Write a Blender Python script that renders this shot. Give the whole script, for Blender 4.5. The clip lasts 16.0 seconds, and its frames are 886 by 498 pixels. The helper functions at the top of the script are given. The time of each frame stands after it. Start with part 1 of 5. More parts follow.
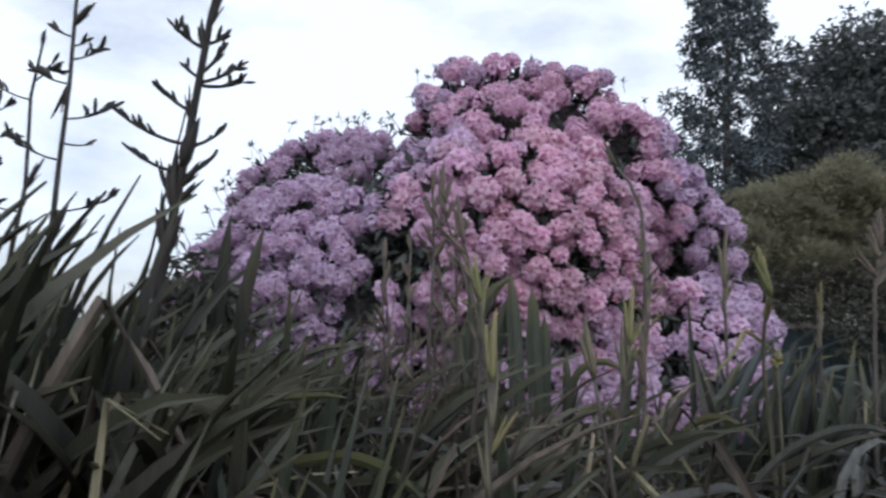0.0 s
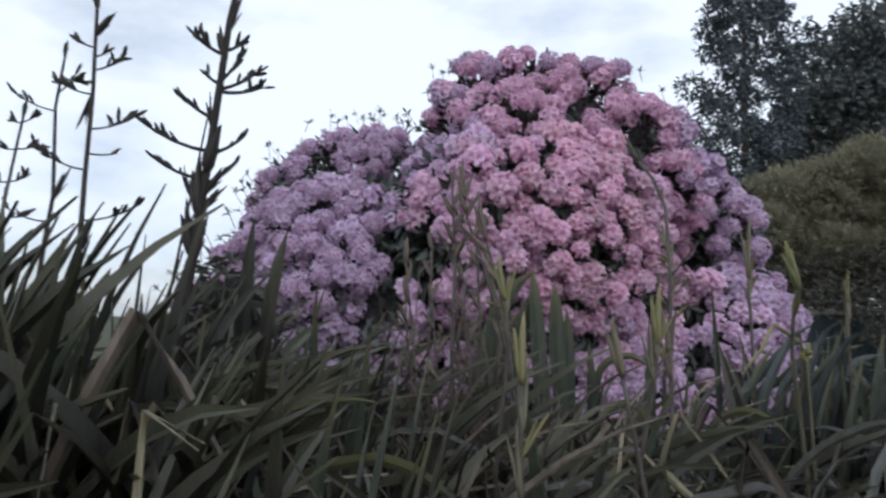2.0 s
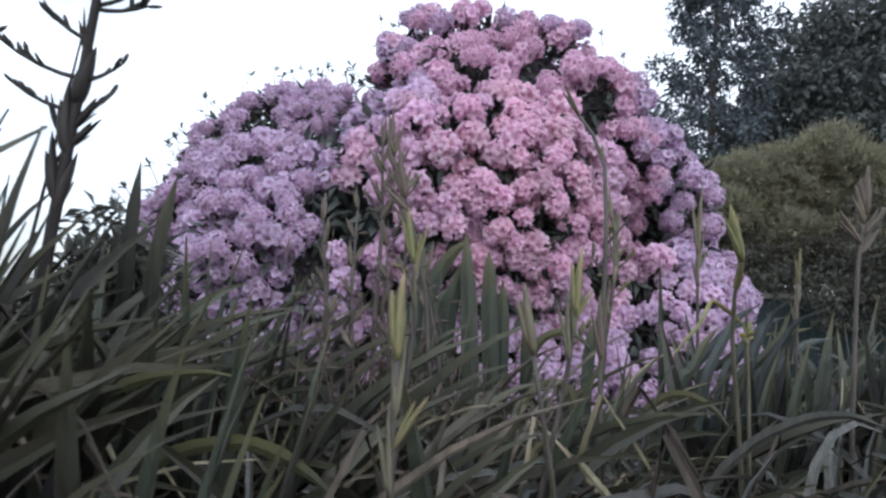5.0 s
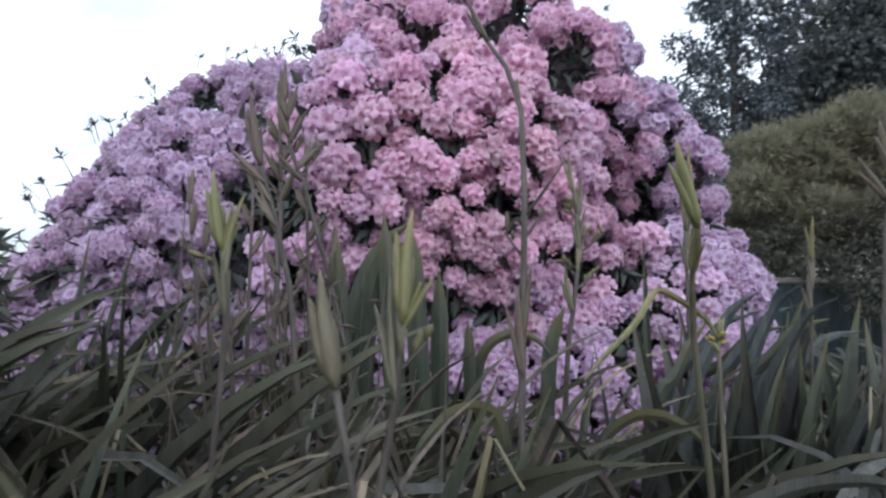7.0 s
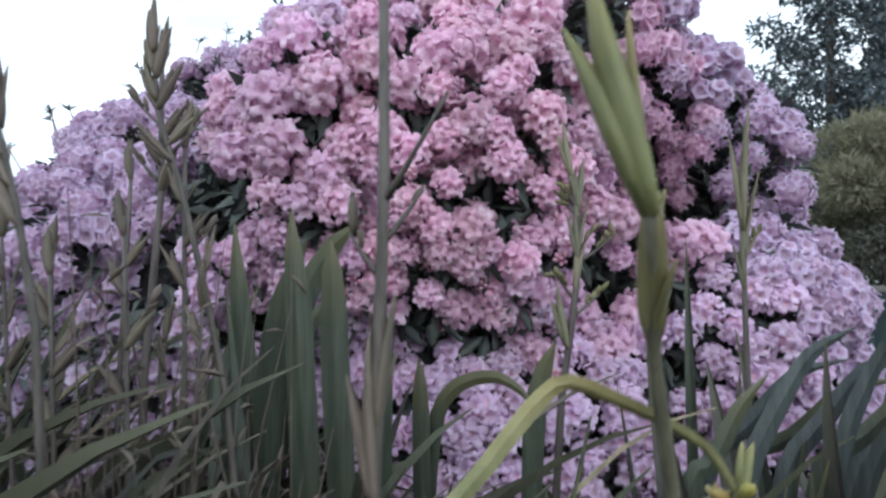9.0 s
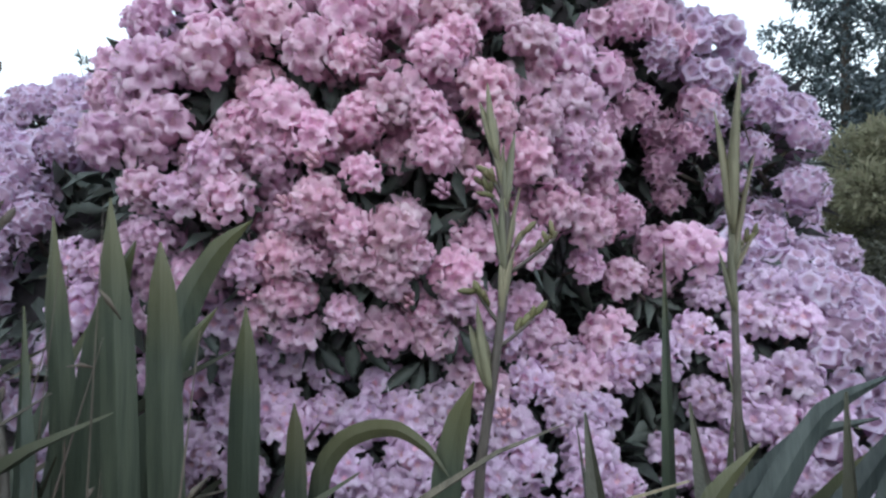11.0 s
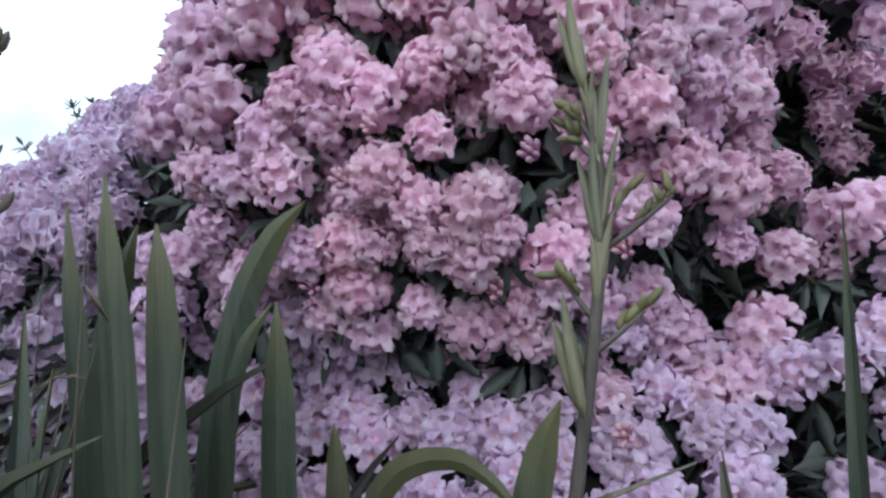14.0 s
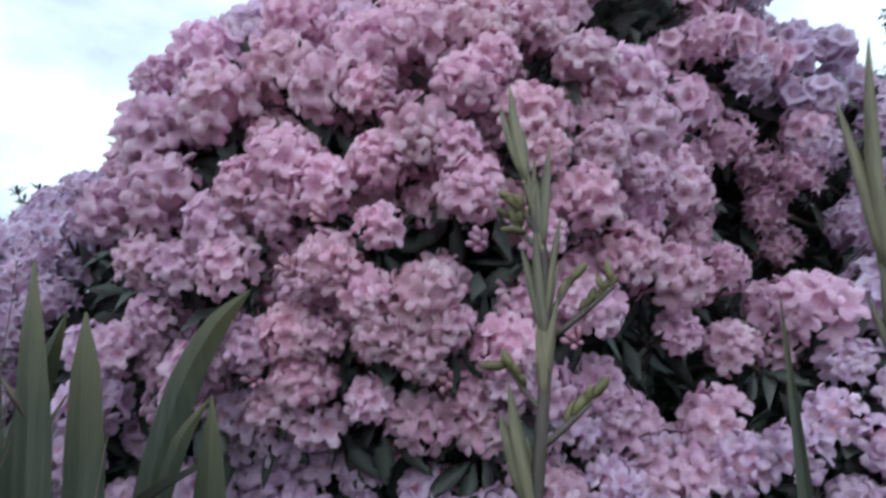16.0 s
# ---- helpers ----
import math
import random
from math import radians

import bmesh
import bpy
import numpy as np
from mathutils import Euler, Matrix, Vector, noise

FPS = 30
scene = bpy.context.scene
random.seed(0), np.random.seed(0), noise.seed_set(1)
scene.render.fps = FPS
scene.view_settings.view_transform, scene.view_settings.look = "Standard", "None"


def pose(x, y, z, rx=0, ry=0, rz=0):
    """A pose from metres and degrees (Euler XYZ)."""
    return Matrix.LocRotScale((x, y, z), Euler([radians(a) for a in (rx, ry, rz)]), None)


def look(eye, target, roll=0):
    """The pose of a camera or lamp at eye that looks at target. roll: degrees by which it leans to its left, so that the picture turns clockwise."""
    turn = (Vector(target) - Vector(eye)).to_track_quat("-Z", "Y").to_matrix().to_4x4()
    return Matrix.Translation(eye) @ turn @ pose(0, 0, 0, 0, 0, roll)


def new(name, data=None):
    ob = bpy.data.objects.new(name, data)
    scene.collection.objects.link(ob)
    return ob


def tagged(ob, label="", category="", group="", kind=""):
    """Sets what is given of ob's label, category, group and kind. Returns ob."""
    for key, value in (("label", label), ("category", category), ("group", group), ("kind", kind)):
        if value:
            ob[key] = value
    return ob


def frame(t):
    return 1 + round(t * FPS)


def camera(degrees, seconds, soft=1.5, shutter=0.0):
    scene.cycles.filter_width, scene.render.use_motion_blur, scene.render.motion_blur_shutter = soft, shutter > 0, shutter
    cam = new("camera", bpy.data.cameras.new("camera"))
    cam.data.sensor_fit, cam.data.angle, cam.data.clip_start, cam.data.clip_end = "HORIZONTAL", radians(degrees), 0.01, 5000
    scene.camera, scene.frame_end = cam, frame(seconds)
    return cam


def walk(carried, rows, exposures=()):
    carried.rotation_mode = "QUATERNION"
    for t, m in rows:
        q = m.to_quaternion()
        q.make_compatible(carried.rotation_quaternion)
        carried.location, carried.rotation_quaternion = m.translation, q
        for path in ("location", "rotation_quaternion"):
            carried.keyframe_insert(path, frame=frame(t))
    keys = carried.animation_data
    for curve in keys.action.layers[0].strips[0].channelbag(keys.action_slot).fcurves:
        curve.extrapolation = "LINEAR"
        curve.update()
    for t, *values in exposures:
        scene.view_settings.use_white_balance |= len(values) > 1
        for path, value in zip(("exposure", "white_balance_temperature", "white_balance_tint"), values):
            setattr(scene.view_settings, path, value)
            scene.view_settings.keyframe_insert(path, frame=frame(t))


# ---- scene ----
cam = camera(68.4, 16.0, soft=2.5, shutter=0.5)
PATH = [
    (0, (0.02, 0.018, 1.206), (0.011, 2.006, 1.425), 0.6),
    (0.5, (0.005, 0.039, 1.211), (-0.161, 2.02, 1.433), 0.1),
    (1, (-0.026, 0.07, 1.196), (-0.297, 2.035, 1.453), -0.5),
    (1.5, (-0.023, 0.047, 1.218), (-0.234, 2.023, 1.443), -0.9),
    (2, (0.0, 0.012, 1.231), (-0.059, 2.001, 1.425), -0.6),
    (2.5, (-0.009, 0.029, 1.25), (0.048, 2.023, 1.391), -0.7),
    (3, (-0.044, 0.075, 1.249), (0.178, 2.057, 1.398), -0.1),
    (3.2, (-0.055, 0.085, 1.252), (0.207, 2.063, 1.4), -0.2),
    (5.3, (0.223, 0.31, 1.197), (0.249, 2.307, 1.299), 1.4),
    (5.5, (0.267, 0.349, 1.191), (0.321, 2.347, 1.282), 0.6),
    (6, (0.335, 0.46, 1.187), (0.438, 2.456, 1.254), 0.1),
    (6.5, (0.399, 0.616, 1.204), (0.468, 2.61, 1.341), -0.7),
    (7, (0.516, 0.764, 1.202), (0.473, 2.761, 1.306), -0.7),
    (7.5, (0.626, 0.908, 1.194), (0.48, 2.901, 1.273), -0.1),
    (8, (0.685, 1.095, 1.199), (0.519, 3.086, 1.285), -0.8),
    (8.5, (0.729, 1.271, 1.213), (0.536, 3.259, 1.304), -1.2),
    (9, (0.816, 1.399, 1.245), (0.539, 3.376, 1.357), -0.3),
    (9.5, (0.906, 1.484, 1.272), (0.587, 3.453, 1.42), 0.7),
    (10, (0.93, 1.565, 1.264), (0.624, 3.537, 1.397), -0.2),
    (10.2, (0.939, 1.622, 1.266), (0.67, 3.599, 1.409), -0.5),
    (12.3, (1.018, 2.004, 1.254), (0.559, 3.947, 1.373), -0.7),
    (12.5, (1.012, 2.031, 1.255), (0.536, 3.97, 1.362), -1.4),
    (13, (1.014, 2.078, 1.256), (0.442, 3.993, 1.334), -0.2),
    (13.5, (1.016, 2.1, 1.254), (0.313, 3.969, 1.375), -0.6),
    (14, (1.018, 2.114, 1.254), (0.297, 3.975, 1.377), -1.3),
    (14.5, (1.018, 2.129, 1.253), (0.301, 3.993, 1.37), -1.0),
    (15, (1.014, 2.14, 1.255), (0.305, 4.005, 1.395), -1.0),
    (15.5, (1.016, 2.139, 1.255), (0.341, 4.008, 1.486), -0.9),
    (16, (1.029, 2.128, 1.253), (0.449, 4.001, 1.647), -1.6),
]
walk(cam, [(t, look(eye, target, roll)) for t, eye, target, roll in PATH],
     [(0.0, -0.08, 6250, 15), (1.0, -0.28, 6330, 11), (1.5, -0.31, 6300, 13), (2.0, -0.15, 6250, 14), (3.2, 0.18, 6250, 15), (5.3, 0.41, 6130, 14), (6.0, 0.51, 6130, 14), (7.0, 0.37, 6130, 14), (7.6, 0.31, 6130, 13), (8.5, 0.53, 6060, 9), (9.0, 0.50, 6040, 7), (9.45, 0.20, 6050, 8), (9.7, 0.25, 6050, 8), (10.1, 0.31, 6040, 7), (12.5, 0.76, 6030, 2), (13.5, 0.73, 6000, 2), (14.0, 0.48, 5950, 4), (14.5, 0.44, 5950, 3), (15.0, 0.60, 5950, 3), (15.5, 0.58, 5950, 5), (16.0, 0.18, 5950, 6)])

# ---- world, sun, exposure ----
world = bpy.data.worlds.new("overcast_sky")
scene.world = world
world.use_nodes = True
wt = world.node_tree
wt.nodes.clear()
w_out = wt.nodes.new("ShaderNodeOutputWorld")
w_bg = wt.nodes.new("ShaderNodeBackground")
w_sky = wt.nodes.new("ShaderNodeTexSky")
w_sky.sky_type = "NISHITA"
w_sky.sun_disc = False
w_sky.sun_elevation = radians(32)
w_sky.sun_rotation = radians(200)
w_sky.air_density, w_sky.dust_density, w_sky.ozone_density = 1.0, 1.5, 1.5
w_co = wt.nodes.new("ShaderNodeTexCoord")
w_map = wt.nodes.new("ShaderNodeMapping")
w_map.inputs["Scale"].default_value = (1.0, 1.0, 2.2)
w_noise = wt.nodes.new("ShaderNodeTexNoise")
w_noise.inputs["Scale"].default_value = 1.7
w_noise.inputs["Detail"].default_value = 6
w_noise.inputs["Roughness"].default_value = 0.55
w_ramp = wt.nodes.new("ShaderNodeValToRGB")
w_ramp.color_ramp.elements[0].position, w_ramp.color_ramp.elements[0].color = 0.40, (0.40, 0.40, 0.40, 1)
w_ramp.color_ramp.elements[1].position, w_ramp.color_ramp.elements[1].color = 0.57, (1, 1, 1, 1)
w_mix = wt.nodes.new("ShaderNodeMix")
w_mix.data_type = "RGBA"
w_mix.inputs["B"].default_value = (8.8, 9.75, 10.55, 1)
wt.links.new(w_co.outputs["Generated"], w_map.inputs["Vector"])
wt.links.new(w_map.outputs["Vector"], w_noise.inputs["Vector"])
wt.links.new(w_noise.outputs["Fac"], w_ramp.inputs["Fac"])
wt.links.new(w_ramp.outputs["Color"], w_mix.inputs["Factor"])
wt.links.new(w_sky.outputs["Color"], w_mix.inputs["A"])
wt.links.new(w_mix.outputs["Result"], w_bg.inputs["Color"])
wt.links.new(w_bg.outputs["Background"], w_out.inputs["Surface"])
w_bg.inputs["Strength"].default_value = 0.118

sun_data = bpy.data.lights.new("sun", "SUN")
sun_data.energy, sun_data.angle, sun_data.color = 0.6, radians(40), (1.0, 0.96, 0.92)
sun = new("sun", sun_data)
sun.rotation_euler = (radians(58), 0, radians(20))


# ---- materials ----
def material(name, dark, light, scale=8.0, stretch=(1, 1, 1), rough=0.55, vary=0.25, hue=0.02, bump=0.15,
             fine=60.0, island=False, translucent=0.0, tip=None, spec=0.35):
    """A grained surface between two colours; vary and hue spread it from piece to piece."""
    m = bpy.data.materials.new(name)
    m.use_nodes = True
    t = m.node_tree
    n, l = t.nodes, t.links
    n.clear()
    out = n.new("ShaderNodeOutputMaterial")
    b = n.new("ShaderNodeBsdfPrincipled")
    b.inputs["Roughness"].default_value = rough
    b.inputs["Specular IOR Level"].default_value = spec
    co = n.new("ShaderNodeTexCoord")
    mp = n.new("ShaderNodeMapping")
    mp.inputs["Scale"].default_value = stretch
    l.new(co.outputs["Object"], mp.inputs["Vector"])
    big = n.new("ShaderNodeTexNoise")
    big.inputs["Scale"].default_value, big.inputs["Detail"].default_value = scale, 4
    small = n.new("ShaderNodeTexNoise")
    small.inputs["Scale"].default_value, small.inputs["Detail"].default_value = fine, 3
    l.new(mp.outputs["Vector"], big.inputs["Vector"])
    l.new(mp.outputs["Vector"], small.inputs["Vector"])
    add = n.new("ShaderNodeMath")
    add.operation = "MULTIPLY_ADD"
    add.inputs[1].default_value = 0.35
    l.new(small.outputs["Fac"], add.inputs[0])
    l.new(big.outputs["Fac"], add.inputs[2])
    ramp = n.new("ShaderNodeValToRGB")
    ramp.color_ramp.elements[0].position, ramp.color_ramp.elements[0].color = 0.45, (*dark, 1)
    ramp.color_ramp.elements[1].position, ramp.color_ramp.elements[1].color = 0.9, (*light, 1)
    l.new(add.outputs[0], ramp.inputs["Fac"])
    colour = ramp.outputs["Color"]
    if tip:
        sep = n.new("ShaderNodeSeparateXYZ")
        l.new(co.outputs["Generated"], sep.inputs["Vector"])
        rng = n.new("ShaderNodeMapRange")
        rng.inputs["From Min"].default_value, rng.inputs["From Max"].default_value = tip[3], 1.0
        l.new(sep.outputs["Z"], rng.inputs["Value"])
        mx = n.new("ShaderNodeMix")
        mx.data_type = "RGBA"
        mx.inputs["B"].default_value = (*tip[:3], 1)
        l.new(rng.outputs["Result"], mx.inputs["Factor"])
        l.new(colour, mx.inputs["A"])
        colour = mx.outputs["Result"]
    if island:
        rnd = n.new("ShaderNodeNewGeometry").outputs["Random Per Island"]
    else:
        rnd = n.new("ShaderNodeObjectInfo").outputs["Random"]
    hsv = n.new("ShaderNodeHueSaturation")
    hr = n.new("ShaderNodeMapRange")
    hr.inputs["To Min"].default_value, hr.inputs["To Max"].default_value = 0.5 - hue, 0.5 + hue
    vr = n.new("ShaderNodeMapRange")
    vr.inputs["To Min"].default_value, vr.inputs["To Max"].default_value = 1 - vary, 1 + vary
    scr = n.new("ShaderNodeMath")
    scr.operation = "MULTIPLY_ADD"
    scr.inputs[1].default_value, scr.inputs[2].default_value = 7.31, 0.17
    frc = n.new("ShaderNodeMath")
    frc.operation = "FRACT"
    l.new(rnd, scr.inputs[0])
    l.new(scr.outputs[0], frc.inputs[0])
    l.new(rnd, hr.inputs["Value"])
    l.new(frc.outputs[0], vr.inputs["Value"])
    l.new(hr.outputs["Result"], hsv.inputs["Hue"])
    l.new(vr.outputs["Result"], hsv.inputs["Value"])
    l.new(colour, hsv.inputs["Color"])
    l.new(hsv.outputs["Color"], b.inputs["Base Color"])
    if bump:
        bp = n.new("ShaderNodeBump")
        bp.inputs["Strength"].default_value, bp.inputs["Distance"].default_value = bump, 0.01
        l.new(small.outputs["Fac"], bp.inputs["Height"])
        l.new(bp.outputs["Normal"], b.inputs["Normal"])
    if translucent:
        tr = n.new("ShaderNodeBsdfTranslucent")
        l.new(hsv.outputs["Color"], tr.inputs["Color"])
        ms = n.new("ShaderNodeMixShader")
        ms.inputs["Fac"].default_value = translucent
        l.new(b.outputs["BSDF"], ms.inputs[1])
        l.new(tr.outputs["BSDF"], ms.inputs[2])
        l.new(ms.outputs["Shader"], out.inputs["Surface"])
    else:
        l.new(b.outputs["BSDF"], out.inputs["Surface"])
    return m


def petals(name, dark, light, island=False):
    return material(name, dark, light, 22, rough=0.45, vary=0.12, hue=0.014, bump=0.35, fine=150, island=island, translucent=0.38, spec=0.35)


# open flowers, outer part and throat side: warm pink, middle, lilac; lens tint and left-side shade are put into these
# colours
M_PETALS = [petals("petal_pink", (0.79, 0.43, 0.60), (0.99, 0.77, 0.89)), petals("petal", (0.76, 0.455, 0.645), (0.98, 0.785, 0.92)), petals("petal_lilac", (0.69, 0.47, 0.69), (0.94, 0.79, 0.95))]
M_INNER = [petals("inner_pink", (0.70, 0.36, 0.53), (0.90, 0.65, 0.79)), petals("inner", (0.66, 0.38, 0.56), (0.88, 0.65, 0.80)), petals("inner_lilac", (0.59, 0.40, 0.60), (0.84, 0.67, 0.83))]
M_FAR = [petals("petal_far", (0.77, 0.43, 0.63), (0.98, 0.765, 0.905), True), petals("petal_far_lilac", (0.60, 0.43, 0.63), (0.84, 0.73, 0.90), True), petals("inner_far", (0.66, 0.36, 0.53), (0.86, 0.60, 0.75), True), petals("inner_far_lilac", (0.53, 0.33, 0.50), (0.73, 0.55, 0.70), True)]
M_THROAT = material("throat", (0.62, 0.36, 0.49), (0.77, 0.53, 0.64), 60, rough=0.6, vary=0.2, bump=0.1)
M_STAMEN = material("stamen", (0.62, 0.40, 0.42), (0.75, 0.55, 0.52), 60, rough=0.5, vary=0.1, bump=0)
M_BUD = material("flower_bud", (0.46, 0.22, 0.31), (0.66, 0.40, 0.50), 40, rough=0.5, vary=0.25, hue=0.03)
M_RLEAF = material("rhododendron_leaf", (0.062, 0.074, 0.070), (0.125, 0.142, 0.125), 12, rough=0.5, vary=0.35, hue=0.02, fine=80, island=True, spec=0.4)
# dark colour of the bush's inner shell, standing for the shade deep inside
M_CORE = material("inner_shade", (0.045, 0.042, 0.046), (0.09, 0.08, 0.088), 9, rough=0.9, vary=0.0, bump=0.6, fine=40)
M_BARK = material("bark", (0.07, 0.055, 0.045), (0.16, 0.13, 0.11), 14, (1, 1, 0.25), rough=0.85, vary=0.15, bump=0.6, fine=50)
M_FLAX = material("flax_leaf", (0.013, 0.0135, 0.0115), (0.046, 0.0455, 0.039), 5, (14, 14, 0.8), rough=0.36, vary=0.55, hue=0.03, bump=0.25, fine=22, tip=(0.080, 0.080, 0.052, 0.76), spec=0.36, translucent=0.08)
M_FLAX_PALE = material("pale_flax_leaf", (0.042, 0.053, 0.040), (0.084, 0.098, 0.070), 5, (14, 14, 0.8), rough=0.40, vary=0.25, hue=0.02, bump=0.25, fine=22, tip=(0.13, 0.125, 0.062, 0.86), spec=0.45, translucent=0.12)
M_FLAX_BLUE = material("blue_green_flax_leaf", (0.036, 0.045, 0.045), (0.084, 0.098, 0.094), 5, (14, 14, 0.8), rough=0.40, vary=0.35, hue=0.02, bump=0.25, fine=22, spec=0.4, translucent=0.1)
M_FLAX_GREY = material("grey_flax_leaf", (0.060, 0.061, 0.054), (0.125, 0.124, 0.108), 5, (14, 14, 0.8), rough=0.40, vary=0.45, hue=0.02, bump=0.25, fine=22, spec=0.45, translucent=0.1)
M_FLAX_DRY = material("flax_leaf_dry", (0.18, 0.157, 0.10), (0.36, 0.315, 0.21), 5, (14, 14, 0.8), rough=0.6, vary=0.3, hue=0.02, bump=0.3, fine=22, translucent=0.1)
M_DEAD = material("dead_leaf", (0.056, 0.048, 0.038), (0.145, 0.122, 0.095), 5, (14, 14, 0.8), rough=0.65, vary=0.4, hue=0.02, bump=0.3, fine=22)
M_SPIKE = material("green_bract", (0.155, 0.150, 0.066), (0.295, 0.28, 0.14), 6, (10, 10, 1.2), rough=0.5, vary=0.2, hue=0.02, bump=0.2, fine=25, tip=(0.36, 0.30, 0.14, 0.6), translucent=0.15)
M_PALE_BRACT = material("pale_bract", (0.15, 0.135, 0.088), (0.29, 0.26, 0.175), 6, (10, 10, 1.2), rough=0.55, vary=0.2, hue=0.02, bump=0.2, fine=25, translucent=0.1)
M_OLIVE_BUD = material("olive_bud", (0.10, 0.092, 0.045), (0.21, 0.185, 0.095), 20, rough=0.5, vary=0.3, hue=0.02, bump=0.2)
M_SHEATH = material("leaf_sheath", (0.10, 0.094, 0.066), (0.185, 0.17, 0.12), 6, (10, 10, 1.2), rough=0.55, vary=0.2, hue=0.02, bump=0.2, fine=25)
M_SPIKE_DRY = material("dry_bract", (0.085, 0.070, 0.056), (0.185, 0.15, 0.115), 6, (10, 10, 1.2), rough=0.6, vary=0.25, hue=0.02, bump=0.3, fine=25)
M_STEM = material("flax_stem", (0.066, 0.056, 0.050), (0.138, 0.118, 0.104), 10, (6, 6, 1), rough=0.5, vary=0.2, hue=0.02, bump=0.2, fine=40)
M_STEM_DARK = material("dark_flax_stem", (0.016, 0.014, 0.013), (0.05, 0.042, 0.036), 10, (6, 6, 1), rough=0.6, vary=0.3, bump=0.3, fine=40)
M_POD = material("seed_pod", (0.015, 0.013, 0.012), (0.05, 0.045, 0.035), 20, rough=0.6, vary=0.4, bump=0.3)
M_GROUND = material("rough_grass", (0.030, 0.040, 0.018), (0.085, 0.085, 0.045), 1.2, rough=0.95, vary=0, bump=0.8, fine=25)
M_TREE_DARK = material("dark_tree_leaf", (0.070, 0.088, 0.102), (0.14, 0.166, 0.184), 3, rough=0.6, vary=0.32, hue=0.02, island=True, bump=0)
M_TREE_ROUND = material("round_tree_leaf", (0.090, 0.102, 0.102), (0.165, 0.178, 0.170), 3, translucent=0.2, rough=0.6, vary=0.2, hue=0.02, island=True, bump=0)
M_OLIVE = material("olive_leaf", (0.225, 0.215, 0.145), (0.31, 0.29, 0.20), 2, translucent=0.45, rough=0.7, vary=0.14, hue=0.02, island=True, bump=0)
# leaf colour darkened for the shade below the olive shrub
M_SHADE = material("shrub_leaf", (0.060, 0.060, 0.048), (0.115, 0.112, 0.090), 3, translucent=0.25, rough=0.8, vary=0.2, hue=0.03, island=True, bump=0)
M_GREY_LEAF = material("grey_green_leaf", (0.07, 0.072, 0.062), (0.16, 0.16, 0.135), 3, translucent=0.2, rough=0.6, vary=0.35, hue=0.03, island=True, bump=0)
M_BROWN = material("brown_shrub_leaf", (0.11, 0.088, 0.07), (0.20, 0.165, 0.13), 3, rough=0.7, vary=0.4, hue=0.03, island=True, bump=0)
M_FENCE = material("teal_board", (0.018, 0.034, 0.038), (0.038, 0.060, 0.066), 5, (6, 6, 1), rough=0.7, vary=0.2, hue=0.02, bump=0.3)
M_CAP = material("fence_cap", (0.12, 0.11, 0.10), (0.20, 0.19, 0.17), 5, (1, 6, 6), rough=0.8, vary=0.15, bump=0.3)


# ---- mesh helpers ----
def mesh_of(name, verts, faces, mats, slots=None, smooth=True):
    me = bpy.data.meshes.new(name)
    me.from_pydata([tuple(v) for v in verts], [], faces)
    for m in mats:
        me.materials.append(m)
    if slots is not None:
        me.polygons.foreach_set("material_index", np.array(slots, dtype=np.int32))
    if smooth:
        me.polygons.foreach_set("use_smooth", np.ones(len(faces), dtype=bool))
    me.update()
    return me


def piece(name, me, parent, m=None, label="", kind=""):
    """One mesh object under a thing or a part; the mesh may be shared."""
    ob = new(name, me)
    ob.parent = parent
    if m is not None:
        ob.matrix_basis = m
    return tagged(ob, label=label, kind=kind)


def thing(name, label, category, at=(0, 0, 0), group="", kind=""):
    ob = new(name)
    ob.location = at
    ob.empty_display_size = 0.1
    return tagged(ob, label, category, group, kind)


def tube(points, radii, sides=6):
    """Verts and faces of a closed tube along points."""
    verts, faces = [], []
    pts = [Vector(p) for p in points]
    for i, p in enumerate(pts):
        d = (pts[min(i + 1, len(pts) - 1)] - pts[max(i - 1, 0)]).normalized()
        a = d.orthogonal().normalized() if i == 0 else (a - d * a.dot(d)).normalized()
        b = d.cross(a)
        for k in range(sides):
            w = 2 * math.pi * k / sides
            verts.append(p + (a * math.cos(w) + b * math.sin(w)) * radii[i])
    for i in range(len(pts) - 1):
        for k in range(sides):
            faces.append((i * sides + k, i * sides + (k + 1) % sides, (i + 1) * sides + (k + 1) % sides, (i + 1) * sides + k))
    faces.append(tuple(range(sides))[::-1])
    faces.append(tuple((len(pts) - 1) * sides + k for k in range(sides)))
    return verts, faces


def merge(lists):
    """Joins (verts, faces[, slot]) lists into one."""
    V, F, S = [], [], []
    for item in lists:
        v, f = item[0], item[1]
        o = len(V)
        V += [tuple(p) for p in v]
        F += [tuple(i + o for i in q) for q in f]
        S += [item[2] if len(item) > 2 else 0] * len(f)
    return V, F, S


def moved(part_lists, m):
    v, f = part_lists[0], part_lists[1]
    return ([m @ Vector(p) for p in v], f, *part_lists[2:])


def facing(p, d, spin=0.0, size=1.0):
    """A pose at p whose z axis looks along d."""
    q = Vector(d).to_track_quat("Z", "Y")
    return Matrix.LocRotScale(Vector(p), q @ Euler((0, 0, spin)).to_quaternion(), Vector((size,) * 3))


